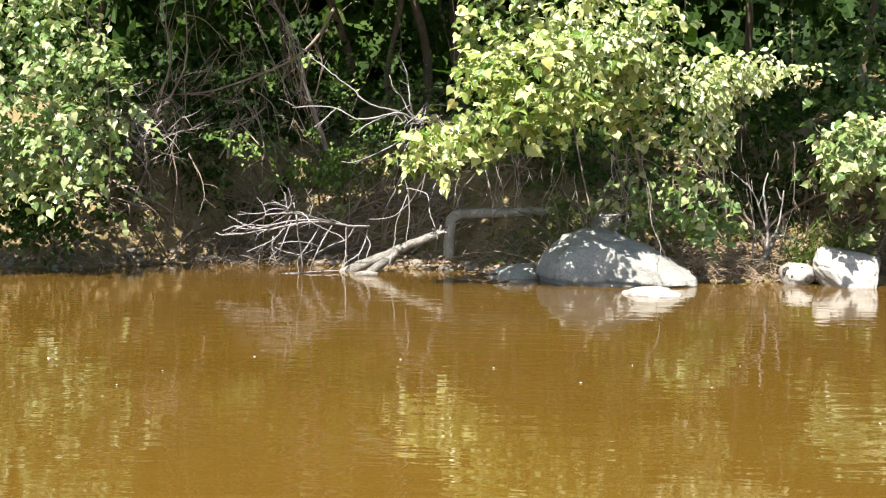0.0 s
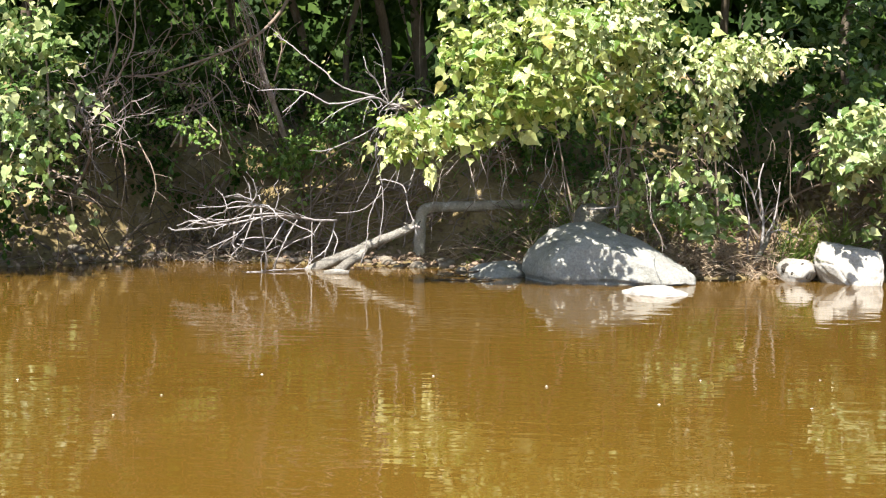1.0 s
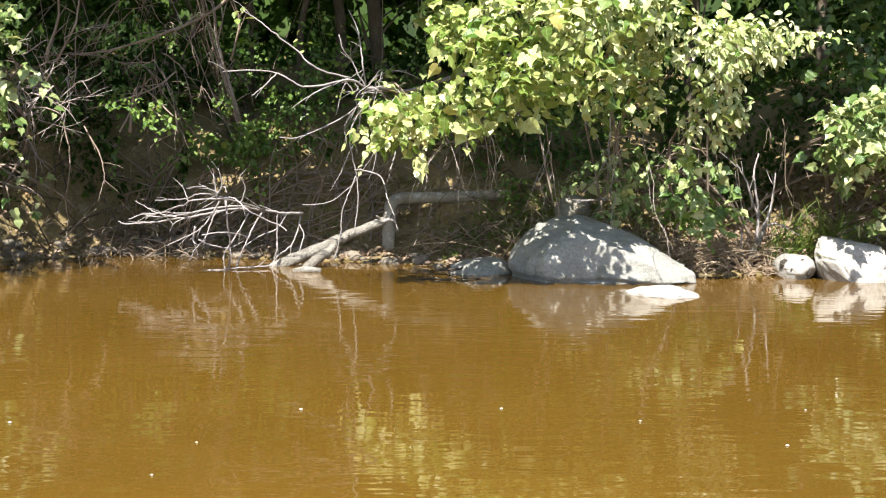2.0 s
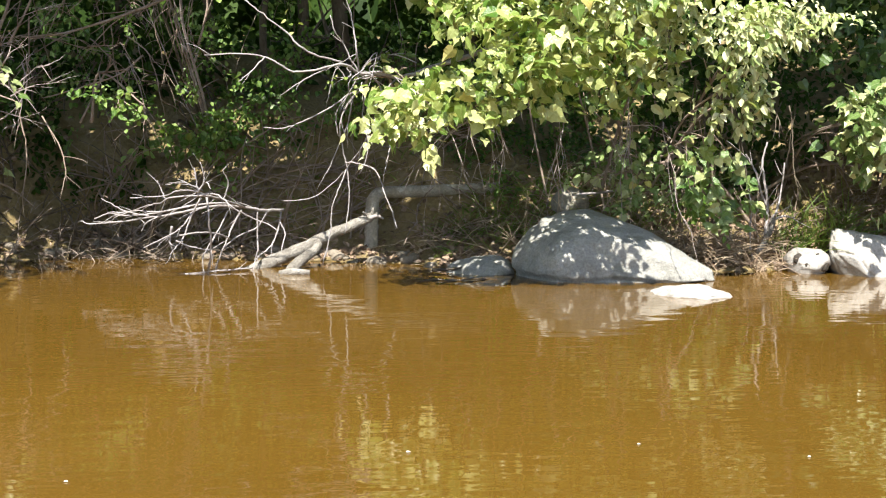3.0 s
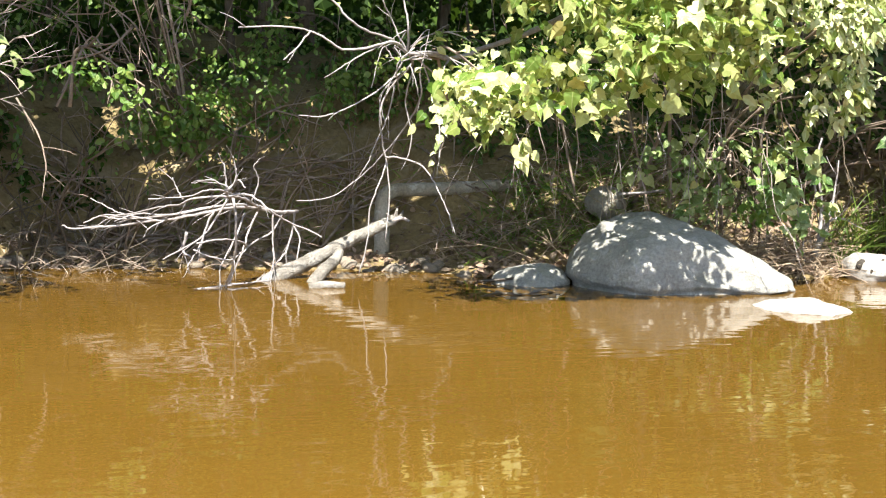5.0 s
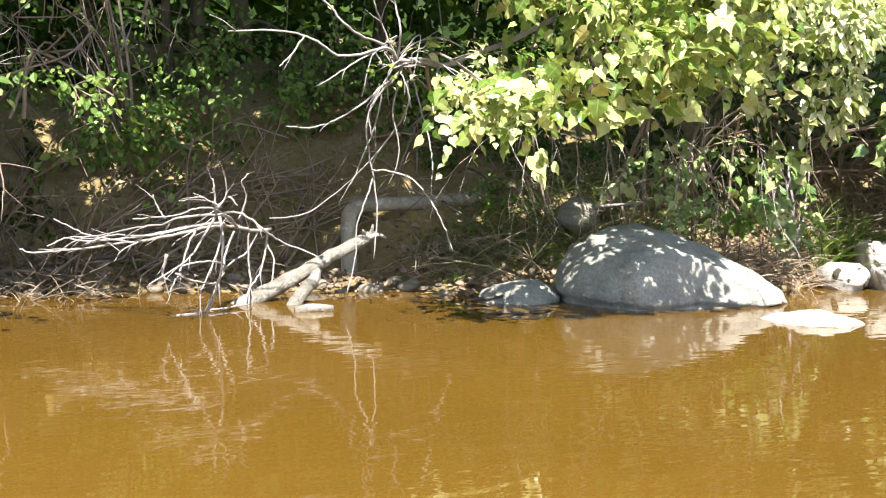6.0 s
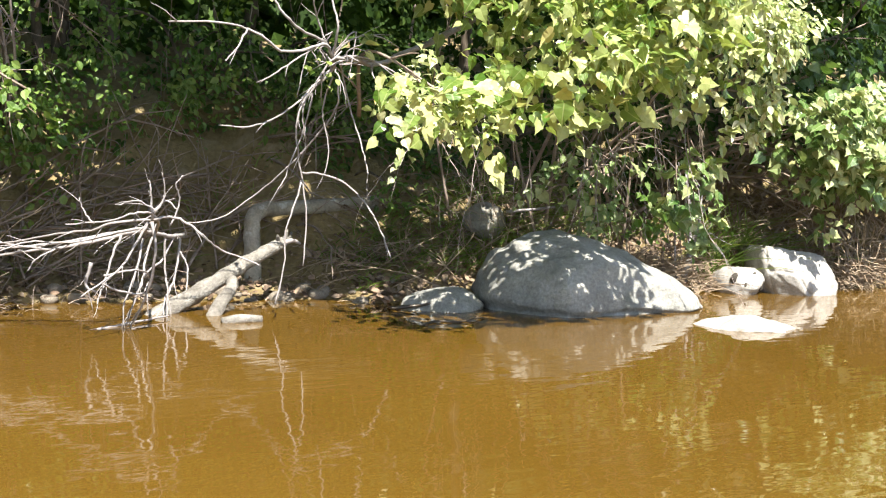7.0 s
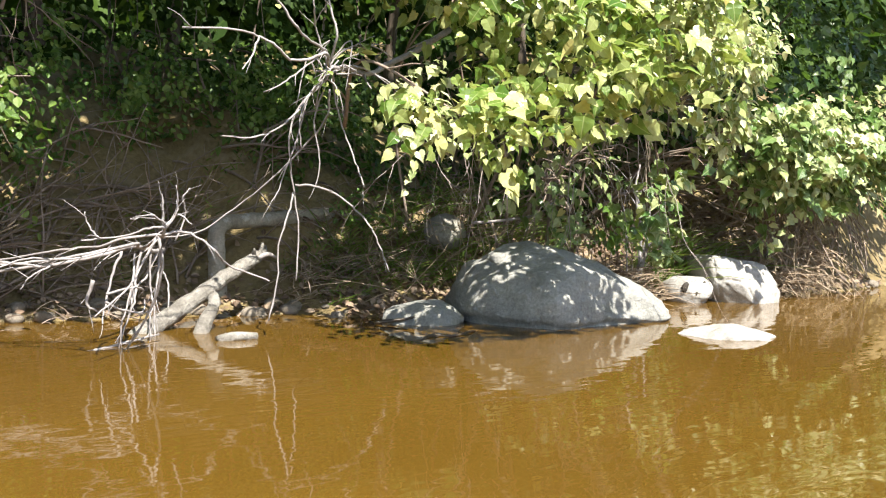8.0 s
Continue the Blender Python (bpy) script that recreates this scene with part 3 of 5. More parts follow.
def fallen_branch():
    """The bleached branch that lies over the water: long forked twigs fan out to one side, others droop into the water."""
    t = thing("fallen_branch", (-0.95, 8.4, 0.0), "bleached bare branch with many fanned twigs lying over the water", "branch")

    def limb(seed, pts, r0, r1, n=1, ln=0.1):
        dead_limb(t, seed, pts, r0 * 0.95, r1 * 0.95, n + 1, ln, 0.2, spread=0.6)

    # main stem and the fan
    limb(100, [(-0.62, 8.73, 0.32), (-0.74, 8.60, 0.325), (-0.84, 8.52, 0.345), (-0.96, 8.41, 0.36), (-1.10, 8.32, 0.345), (-1.26, 8.38, 0.305), (-1.35, 8.43, 0.295), (-1.46, 8.52, 0.27), (-1.59, 8.58, 0.255), (-1.67, 8.62, 0.245), (-1.73, 8.64, 0.26)], 0.0095, 0.0038, 7, 0.13)
    limb(101, [(-0.90, 8.46, 0.35), (-0.97, 8.34, 0.375), (-1.10, 8.25, 0.37), (-1.23, 8.30, 0.34), (-1.34, 8.42, 0.312), (-1.48, 8.48, 0.30), (-1.57, 8.50, 0.31), (-1.64, 8.48, 0.28)], 0.007, 0.0034, 6, 0.13)
    limb(102, [(-0.84, 8.52, 0.345), (-0.98, 8.16, 0.41), (-1.08, 7.99, 0.43), (-1.22, 8.00, 0.42), (-1.27, 8.07, 0.39), (-1.34, 8.20, 0.37), (-1.46, 8.42, 0.325), (-1.56, 8.46, 0.32)], 0.0065, 0.003, 5, 0.13)
    limb(103, [(-1.35, 8.38, 0.305), (-1.46, 8.46, 0.32), (-1.53, 8.50, 0.35), (-1.61, 8.52, 0.39)], 0.0045, 0.0028, 1)
    limb(104, [(-1.05, 8.02, 0.435), (-1.13, 7.91, 0.46), (-1.19, 7.91, 0.455), (-1.25, 7.95, 0.43), (-1.41, 7.93, 0.42)], 0.005, 0.0028, 2)
    limb(105, [(-1.25, 8.10, 0.41), (-1.27, 8.14, 0.45), (-1.29, 8.14, 0.50)], 0.004, 0.0025, 0)
    limb(106, [(-1.10, 8.24, 0.37), (-1.28, 8.24, 0.335), (-1.42, 8.30, 0.335), (-1.52, 8.32, 0.30)], 0.0045, 0.0028, 2)
    limb(107, [(-1.30, 8.36, 0.30), (-1.36, 8.38, 0.27), (-1.39, 8.40, 0.22)], 0.004, 0.0026, 1)
    # the arched twig on the other side
    limb(110, [(-1.08, 7.98, 0.43), (-1.01, 7.99, 0.44), (-0.96, 7.95, 0.42), (-0.91, 7.92, 0.375), (-0.83, 7.98, 0.325), (-0.74, 7.98, 0.29), (-0.69, 7.90, 0.262)], 0.006, 0.003, 2)
    # upright twigs at the knot
    limb(111, [(-1.08, 7.98, 0.43), (-1.09, 7.97, 0.50), (-1.10, 7.96, 0.57)], 0.006, 0.003, 3, 0.08)
    limb(112, [(-1.08, 7.97, 0.46), (-1.04, 7.95, 0.50), (-1.02, 7.90, 0.47)], 0.0045, 0.0028, 1, 0.08)
    limb(113, [(-1.08, 7.97, 0.45), (-1.05, 7.94, 0.52), (-1.07, 7.92, 0.60)], 0.004, 0.0025, 1, 0.08)
    limb(114, [(-1.06, 7.98, 0.46), (-1.16, 7.93, 0.50), (-1.24, 7.92, 0.485)], 0.004, 0.0025, 2, 0.08)
    limb(115, [(-0.96, 8.10, 0.40), (-0.93, 8.08, 0.49), (-0.955, 8.06, 0.555), (-0.93, 8.05, 0.59)], 0.004, 0.0025, 0)
    # drooping twigs, their ends in the water
    limb(120, [(-1.04, 8.08, 0.42), (-1.03, 8.07, 0.30), (-1.02, 8.16, 0.15), (-1.04, 8.30, -0.02)], 0.007, 0.004, 2)
    limb(121, [(-1.07, 8.04, 0.42), (-1.12, 8.05, 0.33), (-1.19, 8.02, 0.25), (-1.35, 7.95, 0.17)], 0.006, 0.003, 1)
    limb(122, [(-1.10, 8.22, 0.36), (-1.14, 8.22, 0.27), (-1.17, 8.20, 0.19), (-1.23, 8.12, 0.12)], 0.006, 0.003, 1)
    limb(123, [(-0.86, 8.50, 0.33), (-0.91, 8.45, 0.24), (-0.94, 8.40, 0.17), (-0.98, 8.40, 0.07), (-1.00, 8.44, -0.02)], 0.006, 0.0035, 2)
    limb(124, [(-0.72, 8.62, 0.315), (-0.77, 8.60, 0.23), (-0.89, 8.50, 0.18), (-0.96, 8.40, 0.12), (-1.00, 8.40, 0.02)], 0.0055, 0.003, 1)
    limb(125, [(-0.77, 8.58, 0.325), (-0.77, 8.58, 0.20), (-0.77, 8.55, 0.11), (-0.80, 8.49, -0.02)], 0.0055, 0.003, 2)
    limb(126, [(-0.63, 8.74, 0.32), (-0.65, 8.72, 0.21), (-0.69, 8.68, 0.12), (-0.77, 8.58, 0.06), (-0.81, 8.50, -0.01)], 0.0065, 0.0035, 2)
    limb(127, [(-0.64, 8.72, 0.25), (-0.61, 8.71, 0.19), (-0.63, 8.67, 0.11), (-0.64, 8.66, 0.03)], 0.005, 0.0028, 1)
    limb(128, [(-1.20, 8.15, 0.19), (-1.12, 8.18, 0.155), (-1.03, 8.20, 0.14), (-0.96, 8.30, 0.17)], 0.005, 0.003, 1)
    limb(129, [(-1.18, 8.18, 0.215), (-1.07, 8.20, 0.23), (-0.97, 8.30, 0.21), (-0.92, 8.38, 0.18)], 0.005, 0.003, 1)
    limb(130, [(-0.93, 8.42, 0.33), (-0.99, 8.34, 0.22), (-1.06, 8.28, 0.10), (-1.06, 8.30, -0.02)], 0.005, 0.003, 2)
    limb(131, [(-1.20, 8.30, -0.008), (-1.00, 8.36, 0.010), (-0.80, 8.46, 0.012)], 0.0065, 0.004, 2)
    limb(132, [(-1.22, 8.20, 0.26), (-1.235, 8.22, 0.18), (-1.20, 8.20, 0.15)], 0.008, 0.004, 1, 0.08)


def hanging_branch():
    """The bare twig cluster that hangs out of the vine bush."""
    t = thing("hanging_dead_branch", (0.35, 8.15, 0.95), "bare pale dead branch with a cluster of hanging twigs", "branch")
    h = (-0.25, 8.14, 1.07)

    def limb(seed, pts, r0, r1, n=2, ln=0.12):
        dead_limb(t, seed, pts, r0 * 0.95, r1 * 0.95, n, ln, 0.3, spread=0.65)

    limb(200, [(0.66, 8.40, 1.32), (0.40, 8.34, 1.20), (0.16, 8.24, 1.12), (-0.02, 8.17, 1.06), (-0.14, 8.15, 1.07), h], 0.016, 0.009, 3)
    limb(201, [h, (-0.35, 8.03, 1.11), (-0.50, 7.95, 1.07), (-0.61, 7.91, 1.06), (-0.69, 7.89, 1.10), (-0.76, 7.91, 1.13), (-0.89, 7.89, 1.14), (-1.05, 7.93, 1.13)], 0.007, 0.0035, 3)
    limb(202, [(-0.75, 7.91, 1.13), (-0.82, 7.85, 1.05), (-0.88, 7.82, 1.00)], 0.0045, 0.0028, 1)
    limb(203, [(-0.35, 8.03, 1.12), (-0.50, 7.96, 1.15), (-0.58, 7.93, 1.19), (-0.65, 7.93, 1.26), (-0.76, 7.92, 1.34), (-0.86, 7.96, 1.42), (-0.96, 8.02, 1.48)], 0.006, 0.003, 4)
    limb(204, [(-0.35, 8.03, 1.12), (-0.50, 7.95, 1.05), (-0.61, 7.93, 0.985), (-0.67, 7.98, 0.94)], 0.0045, 0.0025, 2)
    limb(205, [h, (-0.30, 8.12, 1.14), (-0.33, 8.12, 1.21), (-0.39, 8.06, 1.28), (-0.41, 8.05, 1.36)], 0.005, 0.003, 2)
    limb(206, [h, (-0.275, 8.06, 1.18), (-0.285, 8.08, 1.27), (-0.31, 8.10, 1.40), (-0.36, 8.08, 1.50)], 0.006, 0.003, 2)
    limb(207, [h, (-0.13, 8.12, 1.08), (-0.07, 8.06, 1.05), (0.03, 8.04, 1.00)], 0.006, 0.003, 2)
    limb(208, [h, (-0.20, 8.24, 1.03), (-0.32, 8.18, 0.95), (-0.42, 8.12, 0.88), (-0.56, 8.06, 0.81), (-0.66, 8.08, 0.775), (-0.75, 8.14, 0.78)], 0.0055, 0.003, 2)
    limb(209, [h, (-0.21, 8.20, 1.03), (-0.30, 8.26, 0.91), (-0.34, 8.26, 0.81), (-0.33, 8.27, 0.70), (-0.30, 8.28, 0.57), (-0.29, 8.26, 0.42), (-0.31, 8.24, 0.22)], 0.006, 0.003, 3)
    limb(210, [(-0.30, 8.28, 0.57), (-0.34, 8.27, 0.47), (-0.38, 8.27, 0.36), (-0.39, 8.26, 0.22), (-0.43, 8.26, 0.06)], 0.0045, 0.003, 1)
    limb(211, [(-0.31, 8.26, 0.60), (-0.26, 8.20, 0.60), (-0.17, 8.18, 0.57), (-0.14, 8.08, 0.51), (-0.13, 8.00, 0.44), (-0.10, 7.98, 0.37), (-0.07, 7.95, 0.27)], 0.0048, 0.003, 2, 0.09)
    limb(212, [h, (-0.17, 8.21, 1.05), (-0.11, 8.27, 0.97), (-0.08, 8.24, 0.82), (-0.08, 8.16, 0.70), (-0.12, 8.06, 0.60)], 0.005, 0.003, 2)
    limb(213, [(-0.16, 8.24, 0.99), (-0.14, 8.29, 0.87), (-0.18, 8.42, 0.73), (-0.25, 8.54, 0.60), (-0.33, 8.66, 0.49), (-0.46, 8.72, 0.39), (-0.62, 8.74, 0.37)], 0.005, 0.003, 3)
    limb(214, [(-0.28, 8.24, 0.93), (-0.30, 8.26, 0.80), (-0.36, 8.26, 0.66), (-0.41, 8.26, 0.54)], 0.0042, 0.0026, 2)
    limb(215, [(-0.20, 8.22, 1.00), (-0.22, 8.26, 0.86), (-0.19, 8.26, 0.72), (-0.20, 8.26, 0.60)], 0.0042, 0.0026, 2)
    limb(216, [h, (-0.30, 8.18, 0.97), (-0.37, 8.16, 0.86), (-0.36, 8.16, 0.74)], 0.0042, 0.0026, 3)
    limb(217, [h, (-0.19, 8.12, 1.14), (-0.08, 8.10, 1.17), (0.05, 8.10, 1.13)], 0.0042, 0.0026, 3)
    g = random.Random(66)
    for k in range(9):
        q = (h[0] + g.uniform(-0.08, 0.10), h[1] + g.uniform(-0.05, 0.05), h[2] + g.uniform(-0.06, 0.04))
        e = (q[0] + g.gauss(0, 0.08), q[1] + g.gauss(-0.03, 0.05), q[2] + g.gauss(-0.02, 0.09))
        f = (e[0] + g.gauss(0, 0.05), e[1] + g.gauss(0, 0.04), e[2] + g.gauss(-0.02, 0.07))
        limb(230 + k, [q, e, f], 0.0035, 0.0022, 1, 0.08)


def leaf_sprigs():
    """Living leaves on the ends of the hanging branch."""
    t = thing("leaf_sprig", (-0.3, 8.0, 1.1), "few fresh green leaves on a bare hanging branch", "leaves")
    r = np.random.default_rng(44)
    spots = []
    for c, n, size in (((-0.12, 8.06, 1.12), 9, 0.055), ((-0.40, 8.02, 1.04), 7, 0.035), ((-0.96, 8.02, 1.47), 6, 0.05), ((-0.62, 7.98, 1.30), 5, 0.04), ((-0.05, 8.02, 0.98), 6, 0.05), ((-0.3, 8.1, 1.0), 6, 0.03)):
        for _ in range(n):
            p = np.array(c) + r.normal(size=3) * 0.03
            spots.append((p, leaf_turn(np.array([-0.2, -0.4, 0.7]) + 0.4 * r.normal(size=3), r.normal(size=3)), size * r.uniform(0.7, 1.2), int(r.integers(5))))
    leafy(t, spots, BROAD_FORMS, LEAF_VINE, len(spots))


def twig_tangle(name, at, label, seed, count, box, length, radius, material, droop=0.5, way=(0, -0.2, -0.6), kids=3, loose=0.45, rooted=False):
    """Thicket of dry stems."""
    t = thing(name, at, label, "dead twigs")
    r = random.Random(seed)
    for b in range(count):
        p = [r.uniform(box[i], box[i + 3]) for i in range(3)]
        d = [way[i] + r.gauss(0, loose) for i in range(3)]
        if rooted:
            p[2] = bank(p[0], p[1]) + r.uniform(-0.01, 0.03)
        sprig(t, seed * 500 + b, p, d, length * r.uniform(0.5, 1.4), radius * r.uniform(0.6, 1.4), material, kids, droop, wander=0.3 if rooted else 0.6, name="stem")
    return t


elbow_log()
leaning_log()
drift_piece()
sunken_branch(6, [(0.02, 7.86, -0.004), (0.12, 7.90, 0.006), (0.22, 7.86, 0.003), (0.34, 7.90, 0.008), (0.46, 7.96, -0.006)], 0.006, 0.004)
sunken_branch(7, [(0.18, 8.32, 0.01), (0.26, 8.27, 0.02), (0.36, 8.22, 0.035)], 0.010, 0.006)
fallen_branch()
hanging_branch()
leaf_sprigs()


# ---- bushes ----
# places on the shore that the sun reaches through gaps between the bushes: x0, x1, y0, y1
GAPS = [(-0.6, 1.24, 6.3, 7.6), (1.22, 2.0, 7.1, 7.96), (1.9, 2.5, 7.85, 8.34), (2.36, 2.54, 7.6, 8.12), (2.74, 3.0, 7.6, 8.05), (2.36, 3.0, 7.6, 7.9), (0.9, 1.5, 6.9, 7.42), (1.55, 1.9, 8.1, 8.35)]
THIN = [(1.45, 2.6, 8.2, 9.0), (0.22, 1.75, 7.7, 8.65)]        # here it breaks through in flecks


def in_gap(p):
    foot = Vector(p) + SUN_WAY * ((p[2] - 0.1) / -SUN_WAY.z)
    foot += 0.16 * noise.noise_vector(foot * 4.0) + 0.05 * noise.noise_vector(foot * 14.0)      # ragged edges
    if any(a < foot.x < b and c < foot.y < d for a, b, c, d in GAPS):
        return True
    return noise.noise(foot * 26.0) + 0.5 * noise.noise(foot * 9.0) > (0.06 if 1.5 < foot.x < 2.15 and foot.y < 8.65 else 0.16 if foot.x > 1.5 else 0.42) and any(a < foot.x < b and c < foot.y < d for a, b, c, d in THIN)


def canopy_room(p):
    """The unseen crowns are thinned to let sun through to the undergrowth."""
    foot = Vector(p) + SUN_WAY * ((p[2] - 1.0) / -SUN_WAY.z)
    lit = ((foot.x + 1.08) / 0.50) ** 2 + ((foot.y - 9.74) / 0.28) ** 2 < 1
    lit = lit or ((foot.x - 0.35) / 0.65) ** 2 + ((foot.y - 10.05) / 0.28) ** 2 < 1
    if lit or -1.55 < foot.x < -0.1 and 9.42 < foot.y < 10.3:
        return noise.noise(foot * 3.0) + 0.8 * noise.noise(foot * 9.0) > (0.05 if lit else -0.12 if foot.x < -0.8 else -0.35)
    return True


def vine_room(p):
    """The lower edge of the overhanging vine."""
    low = np.interp(p[0], [-0.3, 0.1, 0.35, 1.0, 1.15, 1.5, 1.72, 1.84, 2.2], [0.62, 0.62, 0.84, 0.86, 0.70, 0.70, 0.80, 1.22, 1.28])
    if p[1] > 7.5:
        low = np.interp(p[0], [-0.3, 0.3, 0.9, 1.1, 1.5, 1.7, 1.84, 2.2], [0.70, 0.78, 0.75, 0.45, 0.45, 0.68, 1.2, 1.28])
    if p[0] < 0.05 and p[2] > 1.0 + 0.06 * noise.noise(Vector(p) * 7):
        return False
    return p[2] > low + 0.05 * noise.noise(Vector(p) * 9) and not in_gap(p)


def side_room(p):
    low = np.interp(p[0], [2.0, 2.2, 2.3, 2.4, 2.5, 2.6, 2.75, 2.95, 3.6, 4.2], [2.1, 1.7, 0.72, 0.60, 0.48, 0.30, 0.30, 0.5, 0.48, 0.5])
    return p[2] > low and not in_gap(p)


def left_room(p):
    low = np.interp(p[0], [-3.4, -2.8, -2.36, -2.28, -2.0], [0.28, 0.40, 0.44, 0.28, 0.28])
    return p[2] > low + 0.05 * noise.noise(Vector(p) * 9)


def bush(name, at, label, lobes, count, size, seed, forms, material, singles, stems, category="bush", keep=None, stem_mat=None, strands=0, spray_size=None, clumpy=0.0, **kw):
    t = thing(name, at, label, category)
    r = random.Random(seed)
    for s in range(stems):
        c = r.choice(lobes)
        top = np.array([c[0] + r.uniform(-0.8, 0.8) * c[3], c[1] + r.uniform(-0.5, 0.6) * c[4], c[2] + r.uniform(-0.3, 0.8) * c[5]])
        foot = np.array([at[0] + r.uniform(-0.5, 0.5), at[1] + r.uniform(0.0, 0.5), at[2] - 0.1])
        mid = 0.5 * (foot + top) + np.array([r.uniform(-0.2, 0.2), r.uniform(0.0, 0.35), r.uniform(0.1, 0.4)])
        sprig(t, seed * 100 + s, None, None, r.uniform(0.4, 0.7), r.uniform(0.007, 0.014), stem_mat or VINE, 4, 0.3, name="stem", line=smooth_line([foot, mid, top], 6))
    spots = lobe_spots(lobes, count, size, seed, forms, keep=keep, **kw)
    if strands:
        spots += spray_spots(lobes, strands, spray_size or size, seed, forms, keep=keep)
    if clumpy:
        spots = [k for k in spots if noise.noise(Vector(k[0]) * 2.6) + 0.5 * noise.noise(Vector(k[0]) * 6.1) > clumpy - 0.5]
    if keep:
        spots = [k for k in spots if keep(k[0]) and noise.noise(Vector(k[0]) * 3.1) + 0.5 * noise.noise(Vector(k[0]) * 7.3) > (-0.20 if k[0][1] > 7.35 or k[0][2] > 1.25 else -0.42)]
    leafy(t, spots, forms, material, singles)
    return t


MAIN = [(1.55, 7.68, 1.02, 0.28, 0.22, 0.26), (0.20, 7.38, 1.10, 0.40, 0.36, 0.28), (0.70, 7.35, 1.28, 0.52, 0.40, 0.30), (1.14, 7.52, 1.30, 0.44, 0.36, 0.28), (1.50, 7.52, 0.84, 0.26, 0.16, 0.24), (-0.13, 7.34, 0.75, 0.11, 0.06, 0.07), (1.52, 7.72, 0.62, 0.15, 0.12, 0.14),
        (0.62, 7.82, 1.70, 0.78, 0.6, 0.40), (1.30, 7.62, 0.80, 0.28, 0.22, 0.34), (1.72, 7.82, 1.38, 0.38, 0.24, 0.11),
        (-0.04, 7.48, 0.88, 0.18, 0.18, 0.16), (0.72, 7.12, 1.08, 0.5, 0.18, 0.15), (0.12, 7.70, 0.98, 0.24, 0.22, 0.14), (-0.10, 7.82, 0.90, 0.15, 0.13, 0.14, 2), (0.55, 8.2, 1.52, 0.6, 0.3, 0.22), (0.2, 8.45, 1.7, 0.5, 0.35, 0.3), (0.14, 8.02, 1.40, 0.28, 0.25, 0.15, 2), (1.0, 8.3, 1.3, 0.4, 0.25, 0.2)]
bush("vine_bush", (1.1, 8.6, 0.3), "sunlit wild vine with heart-shaped yellow-green leaves overhanging the water", MAIN, 2900, 0.062, 11, VINE_FORMS, LEAF_VINE, 300, 3,
     strands=420, spray_size=0.077, flat=0.72, keep=vine_room)
SMALL = [(1.48, 7.42, 1.22, 0.26, 0.14, 0.15, 4), (1.75, 7.70, 1.28, 0.30, 0.18, 0.16, 3), (1.60, 7.60, 1.00, 0.24, 0.18, 0.24, 3), (1.2, 7.6, 1.42, 0.36, 0.3, 0.18), (1.80, 7.8, 1.40, 0.38, 0.25, 0.09), (1.62, 7.62, 1.32, 0.36, 0.22, 0.13), (1.95, 7.78, 1.38, 0.26, 0.14, 0.07), (0.92, 7.35, 1.42, 0.32, 0.22, 0.15), (1.42, 7.7, 1.12, 0.22, 0.25, 0.28), (0.9, 7.6, 1.65, 0.5, 0.4, 0.25)]
bush("small_leaved_bush", (1.6, 8.6, 0.3), "pale green small-leaved branches mixed into the sunlit vine", SMALL, 3300, 0.052, 17, SMALL_FORMS, LEAF_PALE, 300, 5,
     strands=430, spray_size=0.058, flat=0.6, keep=vine_room)
LOWER = [(1.58, 8.32, 0.55, 0.16, 0.12, 0.24), (1.3, 8.4, 0.6, 0.2, 0.12, 0.2)]
bush("trailing_vine", (1.9, 8.7, 0.2), "green vine leaves trailing down the bank between boulder and pale rocks", LOWER, 70, 0.066, 18, VINE_FORMS, LEAF_SIDE, 150, 5, strands=20, spray_size=0.07)
SIDE = [(2.55, 7.78, 0.90, 0.20, 0.15, 0.16), (2.75, 8.02, 0.80, 0.36, 0.28, 0.28), (3.25, 8.05, 0.78, 0.40, 0.30, 0.24), (2.62, 7.98, 0.47, 0.15, 0.14, 0.20), (3.55, 7.98, 0.90, 0.35, 0.30, 0.24)]
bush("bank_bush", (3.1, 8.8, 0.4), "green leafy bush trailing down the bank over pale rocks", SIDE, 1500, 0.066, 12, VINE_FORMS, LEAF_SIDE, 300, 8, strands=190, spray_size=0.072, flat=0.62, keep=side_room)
# upper lobes of the bank bush, split off so their shade can be painted
UPPER = [(2.85, 8.25, 1.20, 0.34, 0.25, 0.22), (2.85, 8.6, 1.42, 0.50, 0.35, 0.38), (3.45, 8.35, 1.5, 0.65, 0.5, 0.5), (4.2, 8.5, 1.2, 0.6, 0.5, 0.6), (5.0, 8.5, 1.2, 0.6, 0.5, 0.7), (4.0, 8.05, 1.15, 0.4, 0.35, 0.32),
         (4.5, 8.0, 1.2, 0.5, 0.4, 0.45), (2.6, 8.9, 1.9, 0.7, 0.4, 0.35)]
bush("shaded_bush", (3.4, 8.9, 0.5), "upper part of the bank bush, its shade put into a darker leaf colour", UPPER, 2300, 0.066, 22, VINE_FORMS, LEAF_SIDE_SHADED, 200, 8, strands=220, spray_size=0.072, flat=0.62, keep=side_room)
# paler leaves laid over the bank bush to brighten its sunlit side
BRIGHT = [(2.48, 7.85, 0.82, 0.24, 0.16, 0.22), (3.20, 7.92, 0.80, 0.42, 0.2, 0.15), (2.64, 7.9, 0.5, 0.10, 0.10, 0.16), (2.85, 7.85, 0.98, 0.3, 0.2, 0.12)]
bush("creeping_vine", (2.7, 8.7, 0.4), "sunlit vine shoots trailing over the bush by the rocks, brightened by a paler leaf colour", BRIGHT, 700, 0.060, 19, VINE_FORMS, LEAF_PALE, 200, 4, strands=70, spray_size=0.06, flat=0.45, keep=side_room)
